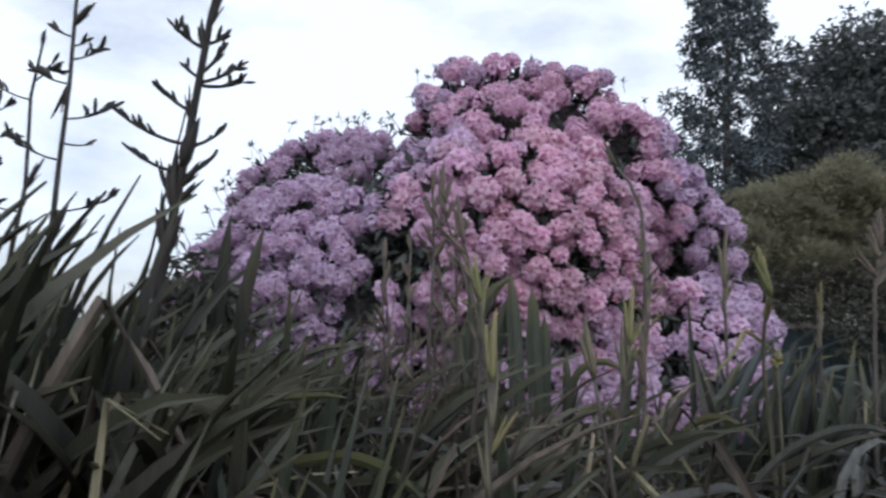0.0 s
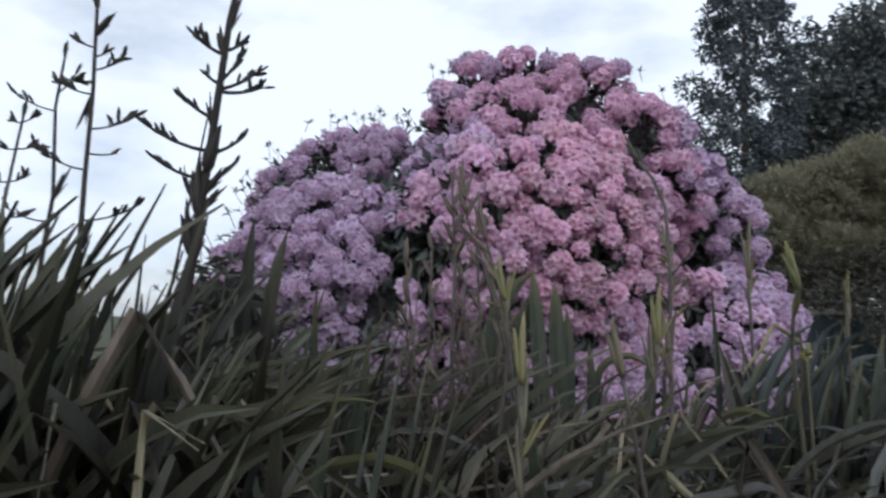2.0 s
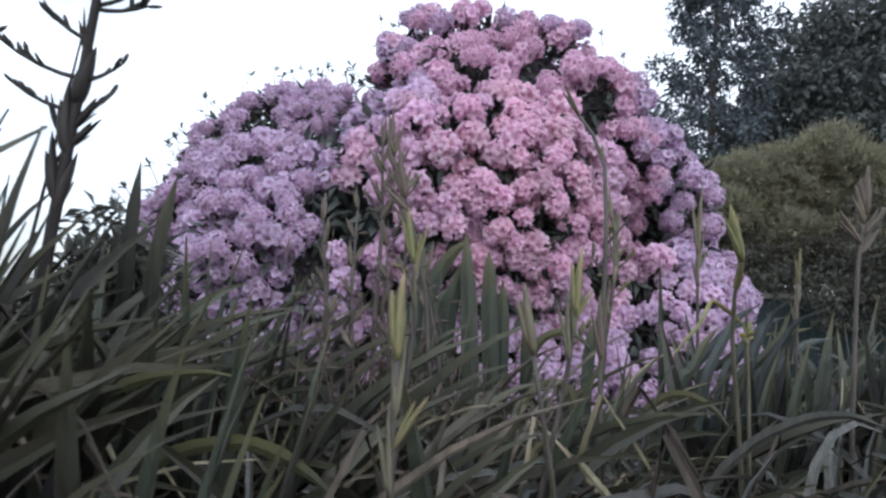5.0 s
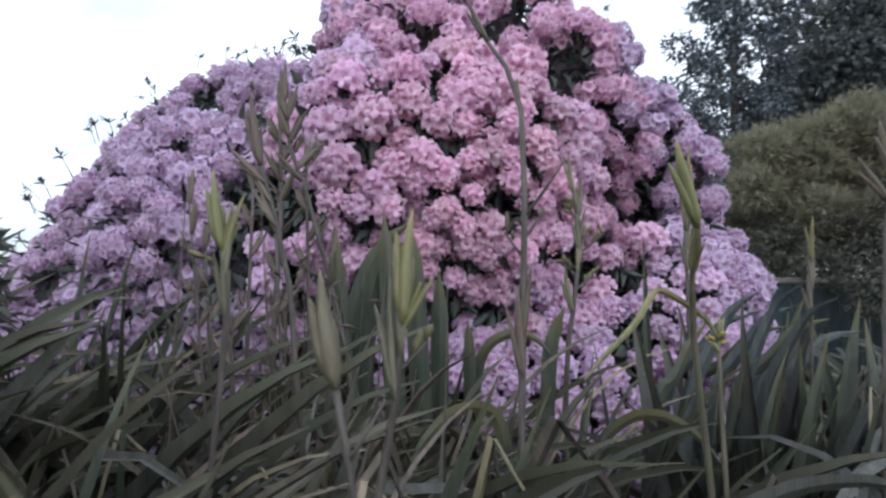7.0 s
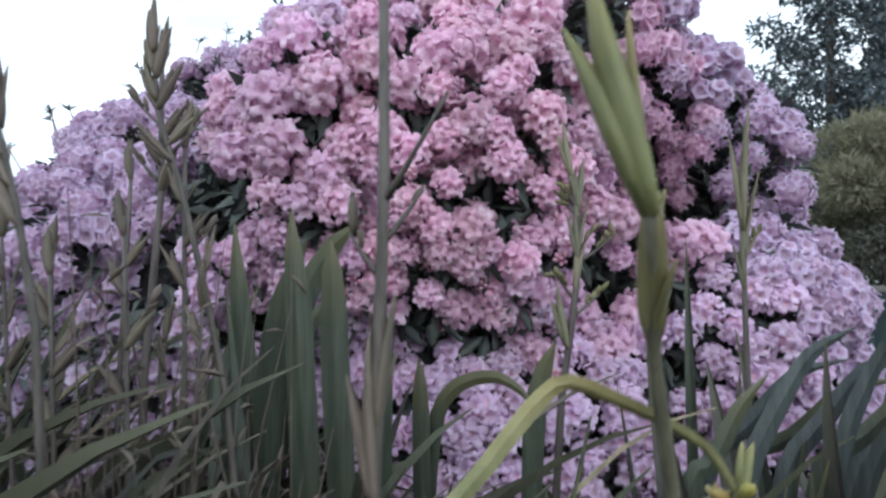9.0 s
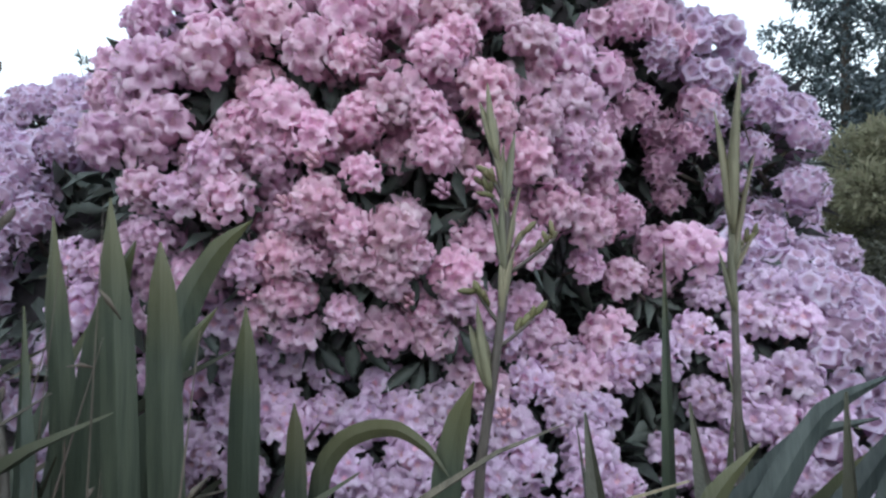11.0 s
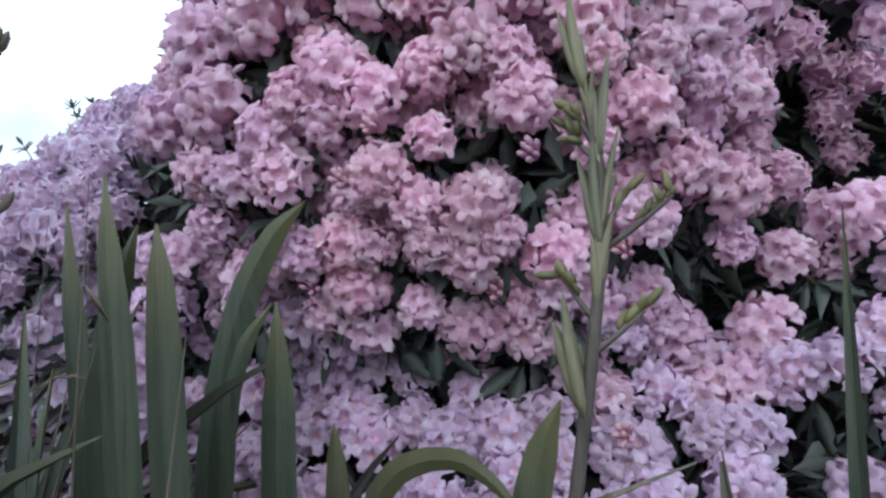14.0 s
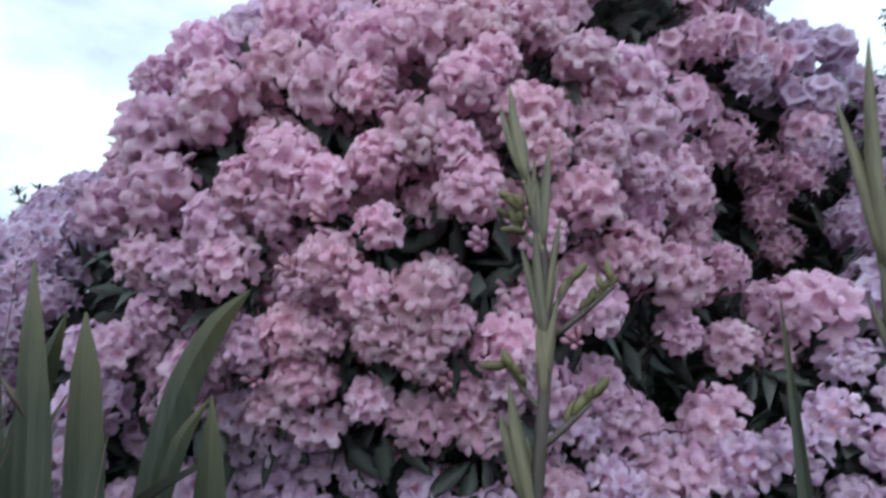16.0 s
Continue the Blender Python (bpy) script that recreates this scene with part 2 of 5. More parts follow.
def scatter_leaves(centres, normals, length, width, rng, droop=0.4, spread=1.0, fold=0.25):
    """Many small folded leaves (4 triangles each) at the given places, as arrays of verts and faces."""
    n = len(centres)
    d = normals + spread * rng.normal(size=(n, 3))
    d[:, 2] -= droop
    d /= np.linalg.norm(d, axis=1)[:, None] + 1e-9
    up = rng.normal(size=(n, 3)) * 0.6 + np.array((0, 0, 1.0))
    side = np.cross(d, up)
    side /= np.linalg.norm(side, axis=1)[:, None] + 1e-9
    nor = np.cross(side, d)
    L = (length * rng.uniform(0.6, 1.25, n))[:, None]
    W = (width * rng.uniform(0.7, 1.25, n))[:, None]
    base = centres
    mid = centres + d * L * 0.5 - nor * W * fold * 0.3
    tip = centres + d * L - nor * L * 0.12
    lft = centres + d * L * 0.5 + side * W * 0.5 + nor * W * fold
    rgt = centres + d * L * 0.5 - side * W * 0.5 + nor * W * fold
    V = np.stack([base, lft, mid, rgt, tip], 1).reshape(-1, 3)
    k = (np.arange(n) * 5)[:, None]
    F = np.concatenate([k + np.array([[0, 2, 1]]), k + np.array([[0, 3, 2]]), k + np.array([[1, 2, 4]]), k + np.array([[2, 3, 4]])], 1).reshape(-1, 3)
    return V, F


def mesh_from_arrays(name, V, F, mat, smooth=False):
    me = bpy.data.meshes.new(name)
    me.vertices.add(len(V))
    me.vertices.foreach_set("co", np.ascontiguousarray(V, dtype=np.float32).ravel())
    me.loops.add(F.size)
    me.loops.foreach_set("vertex_index", np.ascontiguousarray(F, dtype=np.int32).ravel())
    me.polygons.add(len(F))
    me.polygons.foreach_set("loop_start", np.arange(0, F.size, F.shape[1], dtype=np.int32))
    me.polygons.foreach_set("loop_total", np.full(len(F), F.shape[1], dtype=np.int32))
    if smooth:
        me.polygons.foreach_set("use_smooth", np.ones(len(F), dtype=bool))
    me.materials.append(mat)
    me.update(calc_edges=True)
    return me


# ---- ground ----
def ground_height(x, y):
    return 0.03 * math.sin(x * 1.3 + 0.4) * math.cos(y * 0.9) if abs(x) < 30 and abs(y) < 40 else 0.0


gx = [-2500, -600, -150, -40] + [-20 + i for i in range(41)] + [40, 150, 600, 2500]
gy = [-2500, -600, -150, -40] + [-12 + i for i in range(45)] + [60, 150, 600, 2500]
g_verts = [(x, y, ground_height(x, y)) for y in gy for x in gx]
g_faces = [(j * len(gx) + i, j * len(gx) + i + 1, (j + 1) * len(gx) + i + 1, (j + 1) * len(gx) + i) for j in range(len(gy) - 1) for i in range(len(gx) - 1)]
tagged(new("ground", mesh_of("ground", g_verts, g_faces, [M_GROUND])), "rough grassy ground reaching to the horizon", "ground", kind="structure")

# ---- rhododendron ----
# lobes of the bush: centre, radii
LOBES = [((-1.55, 4.25, 0.85), (0.45, 0.45, 0.72)), ((1.50, 4.35, 1.95), (0.20, 0.35, 0.36)), ((1.28, 4.72, 1.35), (0.52, 0.60, 0.92)), ((0.33, 4.55, 1.64), (0.99, 1.39, 0.77)), ((-0.79, 5.22, 1.41), (1.06, 0.69, 1.34)), ((1.71, 4.65, 0.77), (0.33, 0.79, 1.51)), ((0.51, 4.34, 2.27), (0.84, 0.37, 0.74)), ((0.49, 4.35, 0.48), (1.30, 1.07, 0.79)), ((-0.66, 4.17, 0.74), (1.15, 0.46, 1.41)), ((-0.67, 3.90, 1.00), (0.66, 0.63, 0.82)), ((1.49, 4.22, 0.83), (0.54, 0.71, 0.76)), ((1.03, 4.38, 2.20), (0.52, 0.60, 0.45)), ((0.27, 4.22, 2.11), (0.50, 0.62, 0.61))]
# dark gaps between the flower heads, seen from the front: x, height, radius
GAPS_NEAR = [(0.70, 1.49, 0.070), (0.61, 1.48, 0.061), (0.78, 1.44, 0.056), (-0.17, 1.48, 0.095), (-0.21, 1.37, 0.068), (0.38, 1.80, 0.047), (0.20, 1.72, 0.043), (0.49, 1.72, 0.041), (1.03, 1.30, 0.085), (1.13, 1.26, 0.10), (0.99, 1.34, 0.035), (0.93, 1.50, 0.043), (1.41, 1.55, 0.044), (0.87, 1.88, 0.047), (1.00, 2.16, 0.087), (1.54, 2.06, 0.066), (-0.25, 1.29, 0.069), (0.42, 1.52, 0.037), (0.13, 1.41, 0.049), (0.51, 1.11, 0.046), (0.63, 1.10, 0.048), (0.46, 1.24, 0.033), (0.92, 1.65, 0.033), (1.34, 2.00, 0.037), (0.43, 1.15, 0.024), (0.22, 1.21, 0.043), (1.26, 1.25, 0.085)]
GAPS_FAR = [(1.08, 2.28, 0.147), (1.15, 2.35, 0.107), (1.01, 2.18, 0.096), (0.19, 2.48, 0.107), (0.38, 2.41, 0.073), (-0.11, 2.48, 0.077), (-0.03, 2.31, 0.049), (-1.11, 2.39, 0.120), (-1.06, 1.98, 0.135), (-1.04, 2.09, 0.103), (-0.48, 2.08, 0.102), (-0.65, 1.59, 0.075), (-0.33, 1.52, 0.122), (-0.42, 1.46, 0.111), (-0.27, 1.58, 0.087), (-0.48, 1.62, 0.075), (-0.44, 1.29, 0.080), (0.13, 1.72, 0.055), (0.43, 1.75, 0.069), (0.40, 1.80, 0.050), (-1.19, 1.89, 0.053), (0.15, 2.06, 0.044), (0.47, 2.18, 0.046), (-0.22, 2.43, 0.066), (-1.12, 1.91, 0.078)]
# flower heads and clusters whose places stand out: x, height, radius
HEADS_LEFT = [(0.32, 2.07, 0.069), (0.09, 2.03, 0.080), (-0.02, 1.97, 0.059), (0.21, 1.84, 0.088), (0.01, 1.82, 0.089), (0.34, 1.92, 0.075), (0.39, 1.68, 0.072), (0.30, 1.63, 0.062), (0.23, 1.57, 0.064), (0.37, 1.59, 0.060), (0.07, 1.66, 0.083), (-0.09, 1.64, 0.070), (-0.97, 1.97, 0.120), (-1.13, 1.92, 0.125), (-0.54, 1.63, 0.081), (0.04, 1.51, 0.057), (0.14, 1.49, 0.060), (0.26, 1.48, 0.068), (0.38, 1.35, 0.060), (0.29, 1.33, 0.057), (0.38, 1.27, 0.067), (0.37, 1.18, 0.065), (0.29, 1.21, 0.054), (0.40, 1.06, 0.057), (0.18, 1.06, 0.096), (-0.03, 1.03, 0.090), (-0.24, 1.22, 0.084), (-0.11, 1.34, 0.064), (0.05, 1.40, 0.057), (-0.42, 1.49, 0.083)]
HEADS_MIDDLE = [(0.46, 1.83, 0.069), (0.55, 1.92, 0.077), (0.63, 1.94, 0.071), (0.56, 1.80, 0.055), (0.77, 1.97, 0.073), (0.85, 2.01, 0.064), (0.65, 1.71, 0.079), (0.58, 1.66, 0.058), (0.74, 1.82, 0.066), (0.79, 1.88, 0.057), (0.75, 1.60, 0.061), (0.72, 1.68, 0.052), (0.86, 1.75, 0.072), (0.88, 1.67, 0.049), (0.47, 1.61, 0.064), (0.58, 1.53, 0.043), (0.48, 1.47, 0.062), (0.43, 1.44, 0.037), (0.54, 1.41, 0.056), (0.65, 1.40, 0.071), (0.56, 1.34, 0.052), (0.63, 1.31, 0.062), (0.69, 1.35, 0.041), (0.44, 1.34, 0.048), (0.78, 1.31, 0.063), (0.77, 1.25, 0.049), (0.86, 1.51, 0.052), (0.51, 1.22, 0.050), (0.59, 1.18, 0.067), (0.71, 1.16, 0.063), (0.55, 1.04, 0.062), (0.88, 1.16, 0.061), (0.83, 1.04, 0.061)]
HEADS_RIGHT = [(0.94, 1.38, 0.061), (0.96, 1.90, 0.068), (1.06, 1.91, 0.080), (1.08, 1.77, 0.076), (0.99, 1.69, 0.058), (1.19, 1.96, 0.078), (0.95, 1.59, 0.066), (1.15, 1.65, 0.067), (1.06, 1.65, 0.048), (1.29, 1.88, 0.100), (1.03, 1.49, 0.064), (1.11, 1.46, 0.075), (1.25, 1.51, 0.081), (1.19, 1.32, 0.067), (1.11, 1.34, 0.052), (1.25, 2.11, 0.082), (0.99, 1.14, 0.078), (1.13, 1.16, 0.079), (1.04, 1.05, 0.076), (1.18, 1.07, 0.070), (1.27, 1.10, 0.063), (0.94, 1.05, 0.062)]
HEADS_EDGE = [(1.38, 1.77, 0.124), (1.49, 1.95, 0.102), (1.51, 1.84, 0.092), (1.37, 1.41, 0.084), (1.55, 1.63, 0.084), (1.38, 2.09, 0.120), (1.54, 2.18, 0.106), (1.79, 1.91, 0.106), (1.82, 1.78, 0.092), (1.78, 1.59, 0.099), (1.61, 1.26, 0.102), (1.73, 1.29, 0.087), (1.76, 1.17, 0.095), (1.93, 1.39, 0.089), (1.93, 1.18, 0.095), (1.68, 1.89, 0.092)]
CLUSTERS_TOP = [(0.05, 2.89, 0.135), (0.38, 2.92, 0.115), (0.18, 2.81, 0.101), (0.39, 2.53, 0.136), (0.67, 2.68, 0.130), (0.90, 2.78, 0.115), (1.04, 2.80, 0.098), (0.52, 2.42, 0.118), (0.56, 2.28, 0.137), (0.79, 2.33, 0.097), (1.00, 2.49, 0.119), (1.17, 2.52, 0.103), (1.29, 2.40, 0.120), (1.39, 2.33, 0.103), (1.31, 2.22, 0.108), (-0.15, 2.69, 0.113), (-0.02, 2.63, 0.080), (-0.02, 2.41, 0.101), (0.15, 2.29, 0.135), (0.05, 2.17, 0.129), (0.25, 2.33, 0.091), (0.61, 2.08, 0.105), (0.84, 2.17, 0.098)]
CLUSTERS_SIDE = [(-1.50, 2.27, 0.120), (-1.23, 2.33, 0.107), (-1.15, 2.50, 0.096), (-0.97, 2.59, 0.110), (-0.79, 2.48, 0.128), (-0.65, 2.65, 0.124), (-0.47, 2.60, 0.096), (-0.59, 2.51, 0.128), (-0.84, 2.36, 0.118), (-0.62, 2.36, 0.117), (-0.79, 2.27, 0.104), (-0.78, 2.05, 0.124), (-0.92, 1.98, 0.105), (-0.61, 1.97, 0.120), (-0.69, 1.87, 0.101), (-1.08, 1.87, 0.105), (-1.17, 1.82, 0.088), (-1.30, 1.70, 0.099), (-0.88, 1.75, 0.097), (-0.80, 1.79, 0.091), (-0.50, 1.75, 0.093), (-0.62, 1.72, 0.102), (-0.93, 1.61, 0.087), (-0.81, 1.62, 0.085), (-0.68, 1.52, 0.098), (-0.51, 1.54, 0.082), (-0.72, 1.44, 0.082), (-0.61, 1.45, 0.073), (-0.50, 1.41, 0.095), (-0.86, 1.37, 0.097), (-0.97, 1.34, 0.084), (-0.72, 1.29, 0.087), (-0.27, 1.36, 0.069)]
POWER = 2.5


def lobe_value(P, lobe, grow=0.0):
    c, r = np.array(lobe[0]), np.array(lobe[1]) + grow
    return (np.abs((P - c) / r) ** POWER).sum(-1)


def bush_samples(n, rng, grow=0.0):
    """Random points on the outside of the joined lobes, with outward normals."""
    pts, nor = [], []
    for i, lobe in enumerate(LOBES):
        c, r = np.array(lobe[0]), np.array(lobe[1]) + grow
        k = int(n * (r[0] * r[1] + r[1] * r[2] + r[0] * r[2]) / 3)
        d = rng.normal(size=(k, 3))
        d /= np.linalg.norm(d, axis=1)[:, None]
        p = d * r
        s = (np.abs(p / r) ** POWER).sum(-1) ** (-1 / POWER)
        p = p * s[:, None]
        g = np.sign(p) * np.abs(p / r) ** (POWER - 1) / r
        g /= np.linalg.norm(g, axis=1)[:, None]
        p = p + c
        keep = p[:, 2] > 0.12
        for j, other in enumerate(LOBES):
            if j != i:
                keep &= lobe_value(p, other, grow) > 0.98
        pts.append(p[keep])
        nor.append(g[keep])
    return np.concatenate(pts), np.concatenate(nor)


def floret(rng, around=20, size=0.034, plain=False):
    """One open flower, looking along +z: a funnel with five rounded, ruffled lobes whose tips bend back."""
    rings = ((0.07, -0.020), (0.20, -0.010), (0.50, 0.0), (0.80, 0.004), (1.0, -0.002))
    if plain:
        rings = ((0.14, -0.020), (0.55, 0.0), (1.0, -0.001))
    ph, ruffle, cup = rng.uniform(0, 6.28), rng.uniform(0, 6.28), rng.uniform(-0.4, 1.2)
    long = [rng.uniform(0.86, 1.14) for k in range(5)]
    V, F, S = [], [], []
    for ri, (rr, z) in enumerate(rings):
        for k in range(around):
            w = 2 * math.pi * k / around
            lobe = abs(math.cos(2.5 * w)) ** 0.62
            out = max(0, ri - 1) / 3 if not plain else (0, 0.4, 1)[ri]
            r = size * rr * (1 - 0.56 * out * (1 - lobe)) * (1 + (long[int((w + 0.628) / 1.2566) % 5] - 1) * out)
            zz = z + (0.0028 * math.sin(3 * w + ruffle) + 0.0016 * math.sin(7 * w + ph)) * out - (1 - lobe) * 0.008 * out + cup * 0.006 * out * rr
            V.append((r * math.cos(w), r * math.sin(w), zz * size / 0.034))
    for ri in range(len(rings) - 1):
        for k in range(around):
            F.append((ri * around + k, ri * around + (k + 1) % around, (ri + 1) * around + (k + 1) % around, (ri + 1) * around + k))
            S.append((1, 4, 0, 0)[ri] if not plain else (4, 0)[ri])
    return V, F, S


HEAD_RADIUS = 0.066


def truss_lists(rng, around=20, count=14, plain=False, petal=0.034):
    """A flower head: open flowers crowded over a dome, looking outwards, with a few stamens."""
    V, F, S = [], [], []

    def put(v, f, s):
        o = len(V)
        V.extend(tuple(p) for p in v)
        F.extend(tuple(i + o for i in q) for q in f)
        S.extend(s)

    for i in range(count):
        z = 1 - (i + 0.4) / count * 1.25
        w = i * 2.39996 + rng.uniform(-0.3, 0.3)
        r = math.sqrt(max(0, 1 - z * z))
        d = Vector((r * math.cos(w), r * math.sin(w), z + rng.uniform(-0.1, 0.1))).normalized()
        aim = (d + Vector(rng.uniform(-0.20, 0.20, 3)) + Vector((0, 0, 0.10))).normalized()
        m = facing(Vector((d.x, d.y, d.z * 0.92)) * rng.uniform(0.047, 0.058), aim, rng.uniform(0, 6.28), rng.uniform(0.82, 1.08))
        v, f, s = floret(rng, around, petal, plain)
        put([m @ Vector(p) for p in v], f, s)
        if not plain:
            for k in range(2):
                a = rng.uniform(0, 6.28)
                v, f = tube([(0, 0, -0.02), (0.004 * math.cos(a), 0.004 * math.sin(a), 0.0), (0.008 * math.cos(a), 0.008 * math.sin(a), 0.012)], (0.0006, 0.0005, 0.0009), 3)
                put([m @ Vector(p) for p in v], f, [2] * len(f))
    v, f = tube([(0, 0, -0.032), (0, 0, -0.02), (0, 0, 0.0), (0, 0, 0.022), (0, 0, 0.034)], [q * (0.86 if plain else 0.80) for q in (0.012, 0.034, 0.042, 0.034, 0.010)], 8)
    put(v, f, [4 if plain else 1] * len(f))
    v, f = tube([(0, 0, -0.13), (0.004, 0, -0.05), (0, 0, 0.01)], (0.006, 0.005, 0.004), 5)
    put(v, f, [3] * len(f))
    return V, F, S


def rhodo_leaf(length=0.11, width=0.038):
    """An oval leathery leaf along +x with a sunken midrib and some thickness."""
    xs = (0.0, 0.12, 0.35, 0.62, 0.85, 1.0)
    ws = (0.05, 0.35, 0.92, 1.0, 0.6, 0.02)
    V, F = [], []
    for x, w in zip(xs, ws):
        z = -0.22 * length * x * x
        V += [(x * length, w * width / 2, z + 0.004), (x * length, 0, z), (x * length, -w * width / 2, z + 0.004), (x * length, 0, z - 0.0015)]
    for i in range(len(xs) - 1):
        for k in range(4):
            F.append((4 * i + k, 4 * i + (k + 1) % 4, 4 * i + 4 + (k + 1) % 4, 4 * i + 4 + k))
    return V, F


def whorl_mesh(rng, count, tilt, length=0.11):
    """A ring of leaves round a shoot, as under each flower head."""
    parts = []
    for k in range(count):
        m = pose(0, 0, rng.uniform(-0.02, 0.01), 0, 0, 360 * k / count + rng.uniform(-15, 15)) @ pose(0.008, 0, 0, rng.uniform(-20, 20), tilt + rng.uniform(-18, 18), 0)
        parts.append(moved(rhodo_leaf(length * rng.uniform(0.75, 1.2), 0.036 * rng.uniform(0.85, 1.2)), m))
    V, F, S = merge(parts)
    return mesh_of("leaf_whorl", V, F, [M_RLEAF], S)


rng = np.random.default_rng(11)
bush = thing("rhododendron_bush", "large rhododendron bush covered in pale pink-lilac flower heads", "bush", (0.5, 4.4, 0))
BUSH_AT = Vector((0.5, 4.4, 0))


def in_bush(m):
    return Matrix.Translation(-BUSH_AT) @ m


# flower heads: the marked ones first, then the rest of the outside with a least distance, gaps left open
def front(x, z):
    """The foremost point of the bush at x and height z, and its outward normal."""
    best = None
    for c, r in LOBES:
        left = 1 - abs((x - c[0]) / r[0]) ** POWER - abs((z - c[2]) / r[2]) ** POWER
        if left > 0.004:
            k = left ** (1 / POWER)
            y = c[1] - r[1] * k
            if best is None or y < best[0].y:
                g = Vector([math.copysign(abs(q) ** (POWER - 1), q) / w for q, w in (((x - c[0]) / r[0], r[0]), (-k, r[1]), ((z - c[2]) / r[2], r[2]))])
                best = (Vector((x, y, z)), g.normalized())
    return best


cand, cnor = bush_samples(6500, rng, 0.0)
knot = np.array([noise.noise(Vector(p) * 4.6 + Vector((3.1, 0, 7.7))) for p in cand])
seen_side = np.where(cnor[:, 1] < 0.25)[0]
heads, head_n, head_size = [], [], []
for x, z, r in HEADS_LEFT + HEADS_MIDDLE + HEADS_RIGHT + HEADS_EDGE + CLUSTERS_TOP + CLUSTERS_SIDE:
    spot = front(x, z)
    if spot is None:
        j = seen_side[np.argmin((cand[seen_side, 0] - x) ** 2 + (cand[seen_side, 2] - z) ** 2)]
        spot = (Vector(cand[j]), Vector(cnor[j]))
    p, g = spot[0], Vector((spot[1].x, spot[1].y, max(spot[1].z, 0.0))).normalized()
    a = g.orthogonal().normalized()
    b = g.cross(a)
    many = 1 if r < 0.102 else 3 if r < 0.125 else 4
    lift = 0.02 * rng.random()
    for k in range(many):
        w, off = 6.28 * k / many + rng.random(), 0.0 if many == 1 else r * 0.55
        q = p + (a * math.cos(w) + b * math.sin(w)) * off + g * (lift - 0.55 * min(r, 0.085) - 0.35 * off * off / max(r, 0.05))
        if heads and ((np.array(heads) - np.array(q)) ** 2).sum(1).min() < 0.05 ** 2:
            continue
        heads.append(np.array(q))
        head_n.append(np.array(g))
        head_size.append((max(0.045, r) if many == 1 else r * rng.uniform(0.58, 0.72)) * 1.08 / HEAD_RADIUS)
marked = len(heads)


def in_gap(p, grow):
    return p[1] < 4.95 and any((p[0] - x) ** 2 + (p[2] - z) ** 2 < (r * grow + 0.012) ** 2 for x, z, r in GAPS_NEAR + GAPS_FAR)


H = np.array(heads)
sunk = rng.uniform(0.075, 0.140, len(cand))
for p, g, low, deep in zip(cand, cnor, knot, sunk):
    if low < -0.50 or in_gap(p, 1.18):
        continue
    low_front = p[2] < 1.28 and p[0] > 0.05 and p[1] < 4.0
    q = p - g * deep * (0.35 if low_front else 1.0 if p[0] > -0.3 else 1.25)
    least = (0.086 if low_front else 0.096 if p[1] < 3.9 else 0.125 if p[1] < 4.85 else 0.16) * (0.88 + 0.30 * ((p[0] * 7.3 + p[2] * 5.1) % 1.0))
    if ((H - q) ** 2).sum(1).min() < least ** 2:
        continue
    H = np.vstack([H, q])
    head_n.append(g)
HN = np.array(head_n)

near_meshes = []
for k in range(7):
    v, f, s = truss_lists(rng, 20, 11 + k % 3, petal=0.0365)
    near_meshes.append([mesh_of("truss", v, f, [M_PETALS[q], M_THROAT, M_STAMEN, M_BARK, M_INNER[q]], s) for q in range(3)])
mid_lists = [truss_lists(rng, 15, 12, True, 0.033) for k in range(5)]
far_lists = [truss_lists(rng, 10, 9, True) for k in range(3)]
big_lists = [truss_lists(rng, 10, 22, True, 0.022) for k in range(4)]
whorls = [whorl_mesh(rng, 5 + k, 28) for k in range(4)]
order = np.argsort((H[:, 0] - 0.72) ** 2 + (H[:, 1] - 2.5) ** 2 + 0.7 * (H[:, 2] - 1.4) ** 2)
far_V, far_F, far_S = [], [], []
for rank, i in enumerate(order):
    p, g = Vector(H[i]), Vector(HN[i])
    d = (Vector((g.x, g.y, max(g.z, 0.0))) + Vector((0, 0, 0.30 if p.z > 1.3 else 0.55)) + Vector(rng.normal(size=3) * 0.16)).normalized()
    size = head_size[i] if i < marked else rng.uniform(0.92, 1.20) * (1.0 if p.y < 3.9 else 1.28)
    m = facing(p, d, rng.uniform(0, 6.28), size)
    # lilac away from the middle: lens edge tint and left-side shade as petal colour
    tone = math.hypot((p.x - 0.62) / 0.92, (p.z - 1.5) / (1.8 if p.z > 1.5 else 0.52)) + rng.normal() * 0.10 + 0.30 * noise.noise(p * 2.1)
    if rank < 300:
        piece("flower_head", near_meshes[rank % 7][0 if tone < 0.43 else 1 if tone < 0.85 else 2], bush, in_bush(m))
        piece("leaf_whorl", whorls[rank % 4], bush, in_bush(facing(p - d * 0.085, d, rng.uniform(0, 6.28))))
    else:
        v, f, s = big_lists[rank % 4] if size > 1.3 else mid_lists[rank % 5] if p.y < 4.5 else far_lists[rank % 3]
        o = len(far_V)
        far_V.extend(tuple(m @ Vector(q)) for q in v)
        far_F.extend(tuple(a + o for a in q) for q in f)
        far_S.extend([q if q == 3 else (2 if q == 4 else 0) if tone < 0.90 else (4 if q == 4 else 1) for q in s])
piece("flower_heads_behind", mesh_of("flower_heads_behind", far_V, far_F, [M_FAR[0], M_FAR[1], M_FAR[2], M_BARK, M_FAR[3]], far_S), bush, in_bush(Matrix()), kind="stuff")

